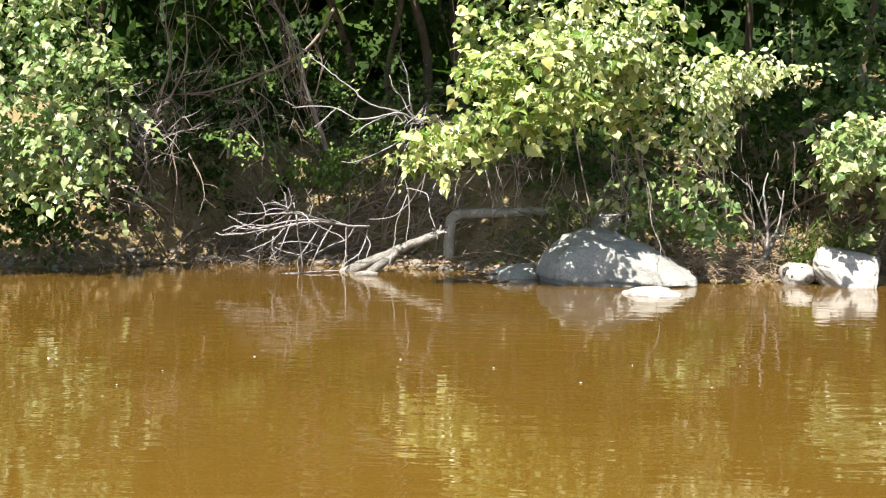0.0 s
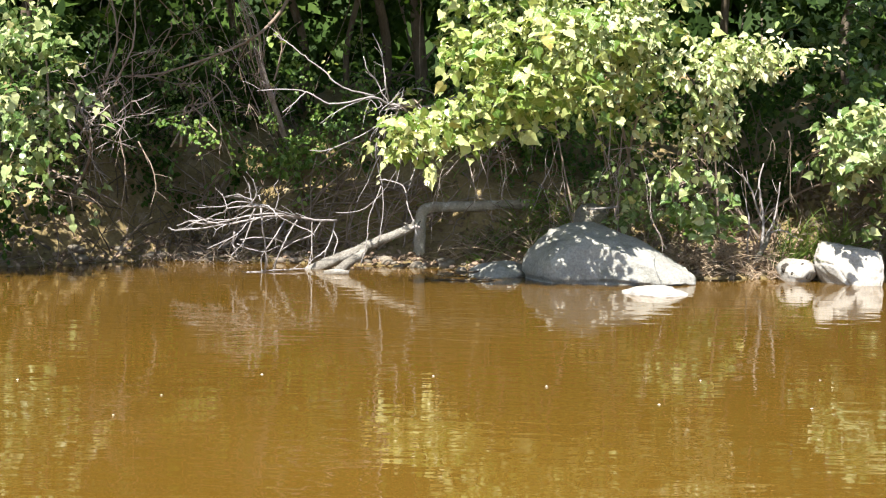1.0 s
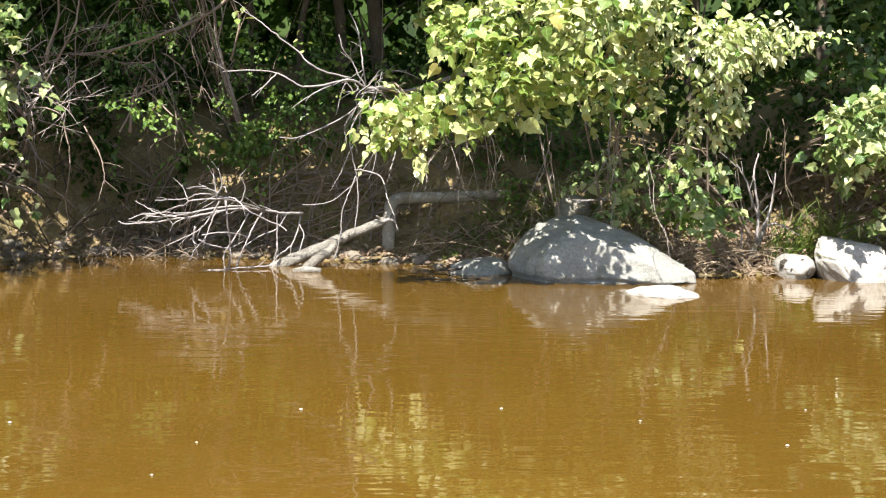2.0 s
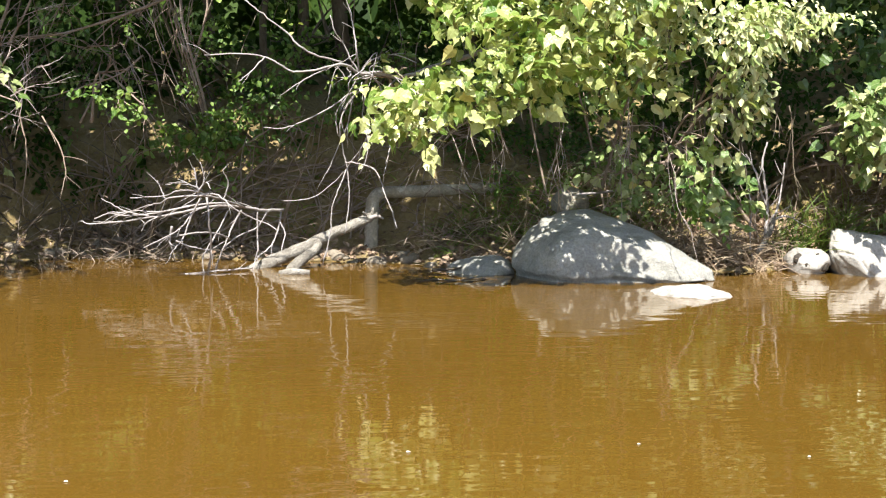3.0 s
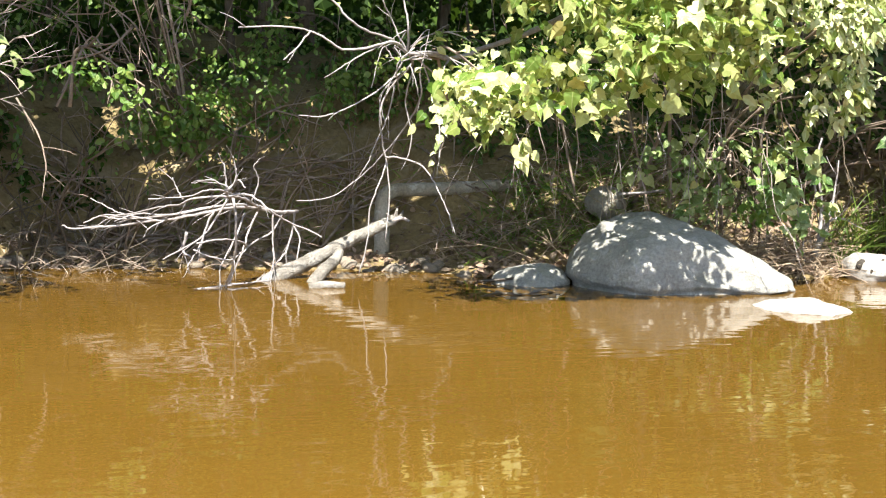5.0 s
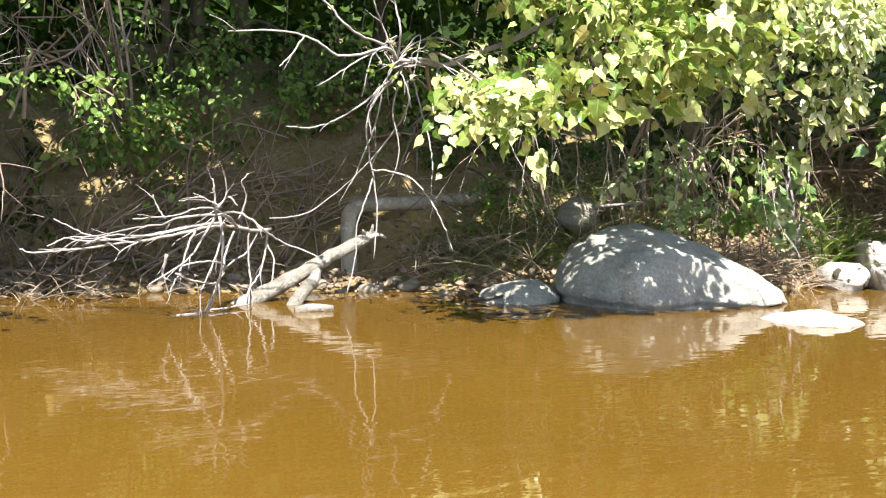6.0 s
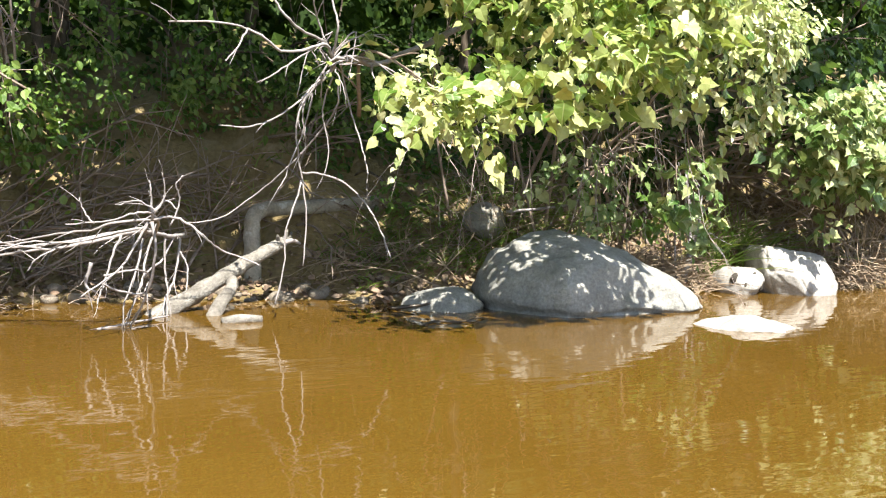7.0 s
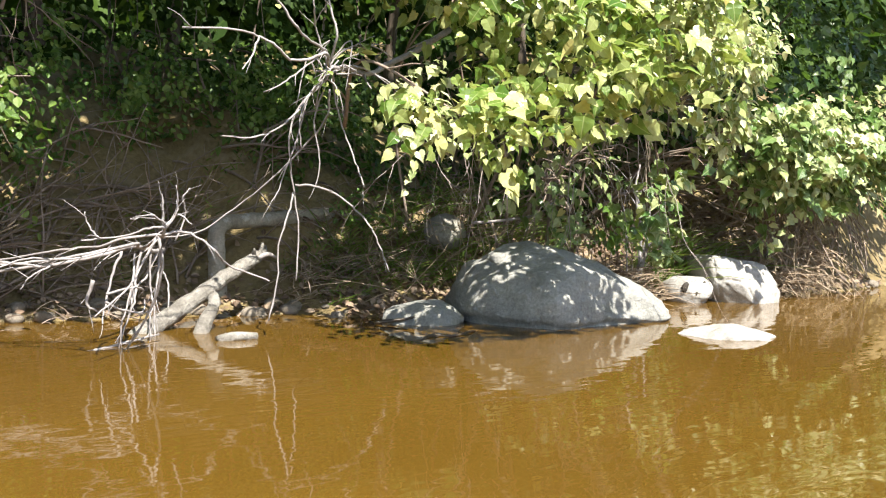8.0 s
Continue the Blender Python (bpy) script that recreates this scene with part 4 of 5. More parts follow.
LEFT = [(-2.75, 7.75, 1.45, 0.60, 0.43, 0.48), (-2.62, 7.80, 0.88, 0.44, 0.34, 0.30), (-3.35, 7.85, 0.95, 0.6, 0.5, 0.55), (-2.38, 8.0, 1.15, 0.24, 0.28, 0.38),
        (-3.3, 7.95, 1.85, 0.9, 0.6, 0.45), (-2.22, 8.5, 0.42, 0.09, 0.08, 0.16), (-2.7, 8.2, 0.82, 0.45, 0.22, 0.25), (-3.2, 8.25, 0.78, 0.4, 0.22, 0.25)]
bush("shore_bush", (-2.9, 8.8, 0.3), "dense green bush with sunlit leaves hanging over the shore", LEFT, 2700, 0.062, 13, VINE_FORMS, LEAF_SIDE, 300, 12, strands=300, spray_size=0.07, flat=0.65, keep=left_room)

SHOOT = [(-0.12, 8.00, 0.95, 0.17, 0.12, 0.10), (0.05, 7.95, 0.90, 0.14, 0.12, 0.12), (-0.03, 7.75, 0.86, 0.14, 0.10, 0.10), (0.10, 8.0, 1.05, 0.12, 0.1, 0.1)]
bush("vine_shoot", (0.1, 8.1, 0.95), "loose sunlit vine shoot hanging on the dead branch", SHOOT, 75, 0.050, 23, VINE_FORMS, LEAF_PALE, 160, 1, "vine", strands=15, spray_size=0.055, flat=0.6)

# undergrowth on the bank
UNDER = [("understorey_shrub", (-1.15, 9.9, 0.75), [(-1.2, 9.7, 0.98, 0.36, 0.22, 0.22), (-1.55, 9.75, 1.0, 0.26, 0.2, 0.16)], 230, 0.045),
         ("understorey_shrub", (-0.78, 9.9, 0.7), [(-0.86, 9.72, 0.72, 0.16, 0.16, 0.26), (-0.5, 9.9, 1.0, 0.4, 0.25, 0.2)], 320, 0.045),
         ("understorey_shrub", (0.3, 10.1, 0.9), [(0.3, 10.0, 1.1, 0.6, 0.3, 0.25)], 300, 0.05),
         ("understorey_shrub", (-2.0, 9.9, 0.7), [(-2.1, 9.8, 0.95, 0.4, 0.3, 0.3)], 110, 0.05),
         ("understorey_shrub", (-2.9, 9.2, 0.6), [(-2.9, 9.0, 0.9, 0.5, 0.3, 0.5)], 300, 0.05),
         ("understorey_shrub", (-2.3, 9.6, 0.6), [(-2.35, 9.25, 1.0, 0.3, 0.25, 0.3)], 120, 0.05),
         ("understorey_shrub", (-2.95, 8.6, 0.2), [(-2.72, 8.33, 0.42, 0.36, 0.13, 0.22), (-3.2, 8.3, 0.45, 0.35, 0.15, 0.25)], 420, 0.07),
         ("low_green_plant", (-1.1, 9.75, 0.55), [(-1.12, 9.56, 0.58, 0.12, 0.09, 0.11), (-1.02, 9.60, 0.78, 0.14, 0.1, 0.13), (-1.25, 9.58, 0.70, 0.14, 0.08, 0.12)], 130, 0.060),
         ("low_green_plant", (0.9, 9.35, 0.25), [(0.86, 9.22, 0.47, 0.2, 0.12, 0.09)], 70, 0.05),
         ("low_green_plant", (1.75, 8.65, 0.2), [(1.62, 8.25, 0.42, 0.12, 0.11, 0.15)], 50, 0.06),
         ("understorey_shrub", (-0.2, 10.3, 1.1), [(-0.1, 10.1, 1.25, 0.6, 0.25, 0.35), (-0.7, 10.1, 1.4, 0.5, 0.25, 0.35)], 420, 0.05),
         ("understorey_shrub", (-1.6, 10.3, 1.1), [(-1.6, 10.1, 1.4, 0.6, 0.25, 0.4)], 240, 0.05),
         ("understorey_shrub", (0.9, 10.0, 0.9), [(0.9, 9.8, 1.05, 0.5, 0.25, 0.3)], 420, 0.05),
         ("understorey_shrub", (2.3, 9.4, 0.5), [(2.2, 9.2, 1.0, 0.6, 0.35, 0.5)], 500, 0.06),
         ("understorey_shrub", (3.6, 9.2, 0.6), [(3.7, 9.0, 0.9, 0.8, 0.35, 0.5)], 600, 0.06),
         ("understorey_shrub", (4.9, 9.0, 0.6), [(4.9, 8.8, 0.9, 0.7, 0.35, 0.6)], 600, 0.06)]
# shrubs towards both ends get the darkened leaf, painting in the shade there
for i, (nm, at, lobes, n, s) in enumerate(UNDER):
    bush(nm, at, "small-leaved green undergrowth growing on the shaded bank", lobes, int(n * 1.5), s * 0.78, 30 + i, BROAD_FORMS, LEAF_SHADE if at[0] < -2.05 or at[0] > 2 or at[1] > 9.95 and at[0] > 1.0 else LEAF_UNDER, 60, 2, "shrub", stem_mat=BARK, clumpy=0.5 if at[0] < -1.8 else 0.42, strands=n // 6, spray_size=s * 0.85)

TWIG = [(-1.60, 8.45, 0.96, 0.20, 0.10, 0.07), (-1.42, 8.50, 0.86, 0.12, 0.08, 0.06)]
bush("leafy_twig", (-1.5, 8.6, 0.9), "thin twig with small sunlit oval leaves before the dark wood", TWIG, 45, 0.042, 47, BROAD_FORMS, LEAF_UNDER, 90, 2, "twig", strands=8, spray_size=0.045)

# leaf wall behind, its deep shade put into the leaf colour
for i in range(10):
    x = -7.0 + i * 1.7
    r = random.Random(60 + i)
    lobes = [(x + r.uniform(-0.5, 0.5), 11.1 + r.uniform(-0.3, 0.6), 1.0 + 0.7 * k + r.uniform(-0.2, 0.2), r.uniform(0.85, 1.15), 0.6, r.uniform(0.5, 0.7)) for k in range(5)]
    bush("woodland_shrub", (x, 11.7, 1.2), "woodland shrub in deep shade, the shade put into its dark leaf colour", lobes, 6500, 0.062, 60 + i, BROAD_FORMS, LEAF_SHADE, 0, 5, "shrub", clumpy=0.4)


# ---- trees ----
def tree(at, height, radius, lean, lobes, count, seed, size=0.1):
    t = thing("tree", at, "slender woodland tree with brown bark, its unseen crown shaped to shade the bank", "tree", "trees on the bank")
    w = Wood(seed)
    x, y, z = at
    g = random.Random(seed + 7)
    line = smooth_line([(x, y, z - 0.2), (x + g.uniform(-0.1, 0.1), y, z + height * 0.15), (x + lean[0] * 0.3 + g.uniform(-0.14, 0.14), y + lean[1] * 0.3, z + height * 0.35), (x + lean[0] * 0.5 + g.uniform(-0.12, 0.12), y + lean[1] * 0.5, z + height * 0.5), (x + lean[0] * 0.7, y + lean[1] * 0.7, z + height * 0.7), (x + lean[0], y + lean[1], z + height)], 5)
    w.tube(line, radius * 0.85, radius * 0.35, 9, 0.16)
    part("trunk", w.mesh("trunk", BARK), t)
    r = random.Random(seed)
    for k, c in enumerate(lobes):
        top = np.array(c[:3])
        i = r.randrange(len(line) // 2, len(line))
        sprig(t, seed * 10 + k, None, None, 0.9, radius * 0.4, BARK, 5, 0.2, name="limb", line=smooth_line([line[i], 0.5 * (line[i] + top) + np.array([0, 0, 0.2]), top], 4))
    leafy(t, lobe_spots(lobes, count, size, seed, BROAD_FORMS, shell=0.9, face=(0, -0.3, 0.8), keep=canopy_room), BROAD_FORMS, LEAF_SHADE, 0, "crown")


r = random.Random(5)
# the last three trees are added for the shade of their crowns
TREES = [(-0.40, 11.0, 0.055), (-0.62, 10.5, 0.035), (-0.02, 11.05, 0.075), (-1.75, 11.4, 0.04), (0.9, 11.2, 0.06), (2.4, 10.8, 0.05), (-3.4, 10.9, 0.07), (4.2, 10.6, 0.06), (-5.2, 11.0, 0.08), (6.2, 11.0, 0.08), (-2.5, 11.6, 0.045), (-1.1, 10.9, 0.05), (3.4, 10.4, 0.05)]
for i, (x, y, rad) in enumerate(TREES):
    z = bank(x, y)
    lobes = []
    for k in range(8 if -4 < x < -1.4 else 6):          # limbs above the view, placed over the bank to shade it
        ly = max(8.2 if x < -2.2 else 7.8, min(y, 10.6) - 0.4 - 0.55 * k)
        lobes.append((x * 0.97 + r.uniform(-0.8, 0.8), ly, 2.75 + 0.22 * max(0, 6 - k) + r.uniform(-0.15, 0.5), r.uniform(0.7, 1.0), r.uniform(0.5, 0.7), r.uniform(0.28, 0.45)))
    if x == 2.4:                                        # unseen low limb, added to keep the bank beside the vine in shade
        lobes += [(1.75, 7.55, 2.85, 0.65, 0.42, 0.22), (2.2, 7.7, 2.9, 0.6, 0.42, 0.22), (1.2, 7.75, 2.9, 0.5, 0.4, 0.2)]
    if x == -1.75:                                      # another unseen one, added to shade the hollow beside the shore bush
        lobes += [(-2.25, 8.25, 2.85, 0.6, 0.42, 0.22), (-1.75, 8.3, 2.9, 0.55, 0.4, 0.22), (-2.7, 8.1, 2.95, 0.6, 0.4, 0.22), (-3.3, 8.2, 2.95, 0.6, 0.4, 0.22)]
    if x in (-2.5, -1.1, -0.02, -0.40):            # unseen closed roof, added to shade the bank behind
        lobes += [(x + 0.45 * a + r.uniform(-0.2, 0.2), 8.55 + 0.42 * b + r.uniform(-0.1, 0.1), 3.0 + 0.1 * b + r.uniform(0, 0.2), 0.55, 0.45, 0.16, 1.5) for a in (-1, 0, 1) for b in range(4)]
    if x == 4.2:                                        # unseen, added to shade the top of the bank bush
        lobes += [(2.5, 7.25, 2.75, 0.5, 0.32, 0.18, 2), (3.1, 7.2, 2.8, 0.5, 0.32, 0.18, 2), (3.7, 7.2, 2.8, 0.55, 0.32, 0.18, 2), (4.3, 7.2, 2.8, 0.6, 0.35, 0.2, 2), (3.3, 7.7, 2.9, 0.6, 0.4, 0.2)]
    # further unseen crown pieces, added only to block the sun
    if x == 2.4:
        lobes += [(2.0 + 0.45 * a, 8.55 + 0.4 * b, 3.0, 0.5, 0.4, 0.16, 1.5) for a in range(4) for b in range(2)]
    if x == 3.4:
        lobes += [(2.95, 7.5, 2.9, 0.55, 0.32, 0.2), (3.6, 7.6, 2.9, 0.6, 0.35, 0.2)]
    if x == -0.02:
        lobes += [(0.1, 7.38, 2.85, 0.42, 0.28, 0.16, 3), (-0.2, 7.16, 2.85, 0.28, 0.18, 0.12, 5), (-0.42, 7.32, 2.85, 0.22, 0.22, 0.12, 5), (-0.34, 7.0, 2.9, 0.18, 0.14, 0.10, 5), (-0.3, 7.55, 2.95, 0.3, 0.2, 0.12, 4), (0.3, 7.25, 2.9, 0.3, 0.2, 0.12, 3), (0.35, 7.95, 2.9, 0.55, 0.4, 0.2), (0.9, 8.1, 2.9, 0.5, 0.4, 0.2), (1.25, 8.2, 2.95, 0.55, 0.4, 0.2), (1.8, 8.25, 2.95, 0.55, 0.4, 0.2)]
    tree((x, y, z), 3.6, rad, (r.uniform(-0.3, 0.3), r.uniform(-0.4, 0.0)), lobes, 280 * len(lobes) + 900, 300 + i)

# the wood goes on behind
r = np.random.default_rng(8)
far = []
for _ in range(34000):
    p = np.array([r.uniform(-16, 18), r.uniform(13.0, 17.0), r.uniform(1.6, 7.0)])
    far.append((p, leaf_turn(np.array([0, -0.7, 0.5]) + 0.5 * r.normal(size=3), np.array([0, -0.2, -0.9]) + 0.4 * r.normal(size=3)), r.uniform(0.28, 0.46), int(r.integers(5))))
tagged(new("far_woods", joined_leaves("far_woods", BROAD_FORMS, far, LEAF_SHADE)), "leaves of the wood behind the bank, darkened to stand in for shade", "woods", kind="stuff")

# ---- dry vines, roots ----
twig_tangle("dry_vine_tangle", (0.7, 8.3, 0.4), "pale dry vines hanging under the sunlit vine bush", 1, 26, (0.15, 7.5, 0.72, 1.4, 8.2, 1.05), 0.50, 0.0028, PALE_VINE, 0.5, (0.05, -0.1, -0.7), 2, 0.5)
twig_tangle("dry_vine_tangle", (1.8, 8.6, 0.3), "grey-brown dry stems standing on the bank beside the boulder", 2, 40, (1.35, 8.38, 0, 2.5, 8.8, 0), 0.34, 0.004, VINE, 0.15, (0.05, -0.1, 0.6), 3, 0.5, True)
twig_tangle("dry_vine_tangle", (2.0, 8.8, 0.5), "dark brown bare vine stems hanging before the shaded bank", 12, 18, (1.7, 8.5, 0.8, 2.45, 8.95, 1.35), 0.50, 0.0045, BARK, 0.6, (0.0, -0.05, -0.8), 2, 0.3)
twig_tangle("dry_weed_patch", (0.9, 8.8, 0.3), "thin tan dead stems standing on the bank under the vine", 13, 60, (0.35, 8.55, 0, 1.6, 9.15, 0), 0.36, 0.0034, STRAW, 0.2, (0.1, -0.2, 0.5), 2, 0.55, True)
twig_tangle("dry_vine_tangle", (-2.0, 8.9, 0.4), "matted dry purplish-brown twigs beside the shore bush", 3, 40, (-2.4, 8.2, 0.8, -2.0, 8.6, 1.35), 0.25, 0.004, PALE_VINE, 0.1, (0.2, -0.1, -0.1), 4, 0.7)
twig_tangle("dry_vine_tangle", (-1.9, 9.0, 0.9), "tangle of bare purplish-grey vines before the dark wood", 4, 40, (-2.3, 8.8, 1.05, -1.1, 9.4, 1.9), 0.42, 0.0038, VINE, 0.3, (0.3, -0.1, -0.4), 4, 0.9)
twig_tangle("exposed_roots", (-0.5, 9.4, 0.3), "thin brown roots and stems leaning on the bare bank", 5, 96, (-1.75, 9.3, 0, 0.5, 9.85, 0), 0.52, 0.0062, VINE, 0.12, (0.25, -0.25, 0.55), 2, 0.55, True)
twig_tangle("exposed_roots", (-0.7, 9.5, 0.3), "brown bare stems lying crosswise over the bank", 15, 42, (-2.0, 9.3, 0, -0.3, 9.8, 0), 0.75, 0.0075, VINE, 0.12, (0.75, -0.25, 0.4), 3, 0.5, True)
twig_tangle("exposed_roots", (-2.4, 8.8, 0.2), "brown roots and dry twigs along the shaded shore", 6, 85, (-3.3, 8.4, 0, -1.6, 9.5, 0), 0.34, 0.0042, VINE, 0.25, (0.1, -0.3, 0.35), 3, 0.6, True)
twig_tangle("exposed_roots", (-2.0, 9.3, 0.3), "dark roots and stems standing before the shaded hollow", 16, 60, (-2.7, 9.0, 0, -1.3, 9.7, 0), 0.50, 0.0055, BARK, 0.1, (0.15, -0.2, 0.6), 2, 0.5, True)
twig_tangle("exposed_roots", (3.6, 8.4, 0.3), "roots hanging from the undercut dark bank", 7, 80, (2.95, 8.15, 0.25, 4.4, 8.4, 0.7), 0.36, 0.006, VINE, 0.6, (0.0, -0.3, -0.7), 2)
twig_tangle("hanging_vines", (-0.3, 10.2, 2.0), "long thin vines hanging in the shaded wood", 8, 9, (-2.4, 9.8, 2.2, 1.2, 10.6, 2.6), 1.7, 0.005, VINE, 0.9, (0, 0, -1.0), 2, 0.2)


twig_tangle("root_heap", (3.25, 8.1, 0.0), "heap of tangled tan roots washed up at the water's edge", 9, 90, (2.98, 7.98, 0.06, 3.6, 8.18, 0.30), 0.24, 0.0038, STRAW, 0.5, (0.1, -0.35, -0.2), 2, 0.8)


def leaning_stems():
    t = thing("leaning_vine", (-1.12, 9.65, 0.6), "bundle of brown vine stems leaning down to the bank", "vine")
    r = random.Random(9)
    for i in range(8):
        a, b = r.uniform(-0.09, 0.09), r.uniform(-0.14, 0.14)
        line = smooth_line([(-1.08 + a * 0.6, 9.72, 0.78), (-1.16 + a, 9.58 + b * 0.5, 1.02), (-1.28 + a * 1.3, 9.42 + b, 1.38), (-1.42 + a * 2, 9.32 + b, 1.8), (-1.6 + b * 2, 9.3 + a, 2.4)], 6)
        sprig(t, 900 + i, None, None, 0.28, r.uniform(0.004, 0.010), BARK if i % 3 == 0 else PALE_VINE, 9, 0.5, name="stem", line=line)


def pale_stick(seed, pts, r0, label):
    w = Wood(seed)
    w.tube(smooth_line(pts, 5), r0, r0 * 0.5, 7, 0.25)
    tagged(new("dead_stick", w.mesh("dead_stick", DEADWOOD)), label, "stick")


def dead_sapling():
    """The forked grey stick on the shore between the boulder and the pale stones."""
    t = thing("dead_sapling", (2.11, 8.38, -0.02), "forked grey dead sapling standing on the shore", "dead sapling")
    forks = [([(2.11, 8.38, -0.03), (2.13, 8.385, 0.10), (2.19, 8.39, 0.22), (2.216, 8.40, 0.295)], 0.022, 0.017, 1),
             ([(2.16, 8.39, 0.17), (2.175, 8.40, 0.30), (2.17, 8.40, 0.42), (2.147, 8.41, 0.55), (2.147, 8.42, 0.64), (2.17, 8.42, 0.74)], 0.011, 0.005, 4),
             ([(2.172, 8.40, 0.36), (2.12, 8.39, 0.47), (2.09, 8.38, 0.56), (2.06, 8.38, 0.61), (2.02, 8.37, 0.67)], 0.008, 0.004, 3),
             ([(2.20, 8.40, 0.27), (2.24, 8.40, 0.36), (2.26, 8.41, 0.44), (2.28, 8.41, 0.62)], 0.009, 0.004, 3),
             ([(2.215, 8.40, 0.29), (2.27, 8.38, 0.31), (2.33, 8.37, 0.30)], 0.008, 0.004, 2),
             ([(2.10, 8.40, 0.02), (2.08, 8.42, 0.20), (2.09, 8.43, 0.36), (2.06, 8.44, 0.52)], 0.007, 0.003, 3)]
    for i, (pts, r0, r1, n) in enumerate(forks):
        dead_limb(t, 760 + i, pts, r0, r1, n, 0.14, 0.1, name="trunk" if i == 0 else "limb", material=DARKLOG if i == 0 else DEADWOOD)


def hanging_shoot():
    """A vine shoot that trails from the bush down beside the boulder, its lowest leaves in the sun."""
    t = thing("hanging_vine_shoot", (1.55, 7.95, 0.75), "trailing vine shoot with sunlit leaves beside the boulder", "vine")
    r = np.random.default_rng(81)
    spots = []
    for k, pts in enumerate(([(1.52, 7.85, 0.85), (1.58, 7.86, 0.62), (1.66, 7.90, 0.42), (1.71, 7.90, 0.28)], [(1.60, 7.90, 0.80), (1.80, 7.96, 0.60), (1.90, 7.98, 0.42)], [(1.45, 7.85, 0.75), (1.46, 7.84, 0.55), (1.52, 7.86, 0.40)])):
        line = smooth_line(pts, 6)
        w = Wood(810 + k)
        w.tube(line, 0.004, 0.002, 5)
        part("stem", w.mesh("stem", VINE), t)
        for p in line[3:]:
            for _ in range(2):
                way = np.array([r.normal() * 0.7, -0.3, -0.5])
                spots.append((p + 0.02 * r.normal(size=3), leaf_turn(np.array([-0.1, -0.6, 0.6]) + 0.4 * r.normal(size=3), way), 0.07 * r.uniform(0.7, 1.2), int(r.integers(9))))
    for _ in range(9):
        spots.append((np.array([1.71, 7.90, 0.29]) + r.normal(size=3) * np.array([0.06, 0.02, 0.018]), leaf_turn(np.array([-0.1, -0.5, 0.8]) + 0.3 * r.normal(size=3), r.normal(size=3)), 0.07, int(r.integers(9))))
    leafy(t, spots, VINE_FORMS, LEAF_SIDE, len(spots))


leaning_stems()
t = thing("bare_arching_branch", (-1.2, 9.3, 1.6), "long bare brown branch arching over the shaded bank", "branch")
BARE = [([(-0.95, 9.15, 1.95), (-1.06, 9.05, 1.72), (-1.24, 9.0, 1.55), (-1.52, 9.0, 1.42), (-1.85, 9.0, 1.31), (-2.08, 9.0, 1.28)], 0.013, 0.005, 8, 0.3),
        ([(-1.40, 8.8, 1.18), (-1.52, 8.7, 1.07), (-1.70, 8.7, 1.0), (-1.92, 8.7, 0.93)], 0.006, 0.003, 4, 0.18),
        ([(-2.05, 8.6, 0.90), (-2.0, 8.58, 0.65), (-2.02, 8.56, 0.38)], 0.005, 0.003, 2, 0.15),
        ([(-1.92, 8.6, 0.83), (-1.82, 8.58, 0.65), (-1.79, 8.56, 0.48)], 0.005, 0.003, 2, 0.15),
        ([(-2.18, 8.8, 1.26), (-2.10, 8.78, 1.50), (-2.12, 8.78, 1.70), (-2.18, 8.8, 1.95)], 0.010, 0.005, 5, 0.25),
        ([(-2.12, 8.8, 1.22), (-2.0, 8.78, 1.46), (-1.98, 8.78, 1.70), (-2.0, 8.8, 1.95)], 0.008, 0.004, 4, 0.25),
        ([(-1.10, 9.2, 1.28), (-1.05, 9.2, 1.55), (-1.15, 9.18, 1.78), (-1.28, 9.2, 2.05)], 0.008, 0.004, 6, 0.25)]
for i, (pts, r0, r1, n, ln) in enumerate(BARE):
    dead_limb(t, 700 + i, pts, r0, r1, n + 2, ln, 0.35, material=VINE)
dead_sapling()
hanging_shoot()
pale_stick(43, [(1.05, 8.60, 0.42), (1.2, 8.5, 0.44), (1.33, 8.42, 0.47), (1.40, 8.35, 0.55)], 0.008, "thin pale dead stick behind the boulder")


# ---- grass, straw, litter, stones ----
def blades(name, label, category, centre, spread, count, length, width, material, seed, stand=1.0, out=(0, -0.3)):
    r = random.Random(seed)
    V, Fc, U = [], [], []
    for _ in range(count):
        x, y = centre[0] + r.uniform(-1, 1) * spread[0], centre[1] + r.uniform(-1, 1) * spread[1]
        p = np.array([x, y, max(-0.01, bank(x, y)) + r.uniform(0, 1) * centre[2]])
        a = r.uniform(0, 6.283)
        d = np.array([math.cos(a) * 0.6 + out[0], math.sin(a) * 0.6 + out[1], stand * r.uniform(0.5, 1.3)])
        d /= np.linalg.norm(d)
        side = np.cross(d, (r.gauss(0, 1), r.gauss(0, 1), 0.3))
        side /= np.linalg.norm(side) + 1e-9
        ln, wd, n = length * r.uniform(0.5, 1.3), width * r.uniform(0.6, 1.3), len(V)
        for k in range(5):
            s = k / 4
            c = p + d * ln * s + np.array([out[0], out[1], -0.6]) * ln * 0.55 * s * s
            V += [c - side * wd * (1 - s * 0.85), c + side * wd * (1 - s * 0.85)]
            U += [(0.0, s), (1.0, s)]
        for k in range(4):
            Fc.append((n + 2 * k, n + 2 * k + 1, n + 2 * k + 3, n + 2 * k + 2))
    tagged(new(name, mesh_of(name, V, Fc, material, True, U)), label, category, kind="stuff")


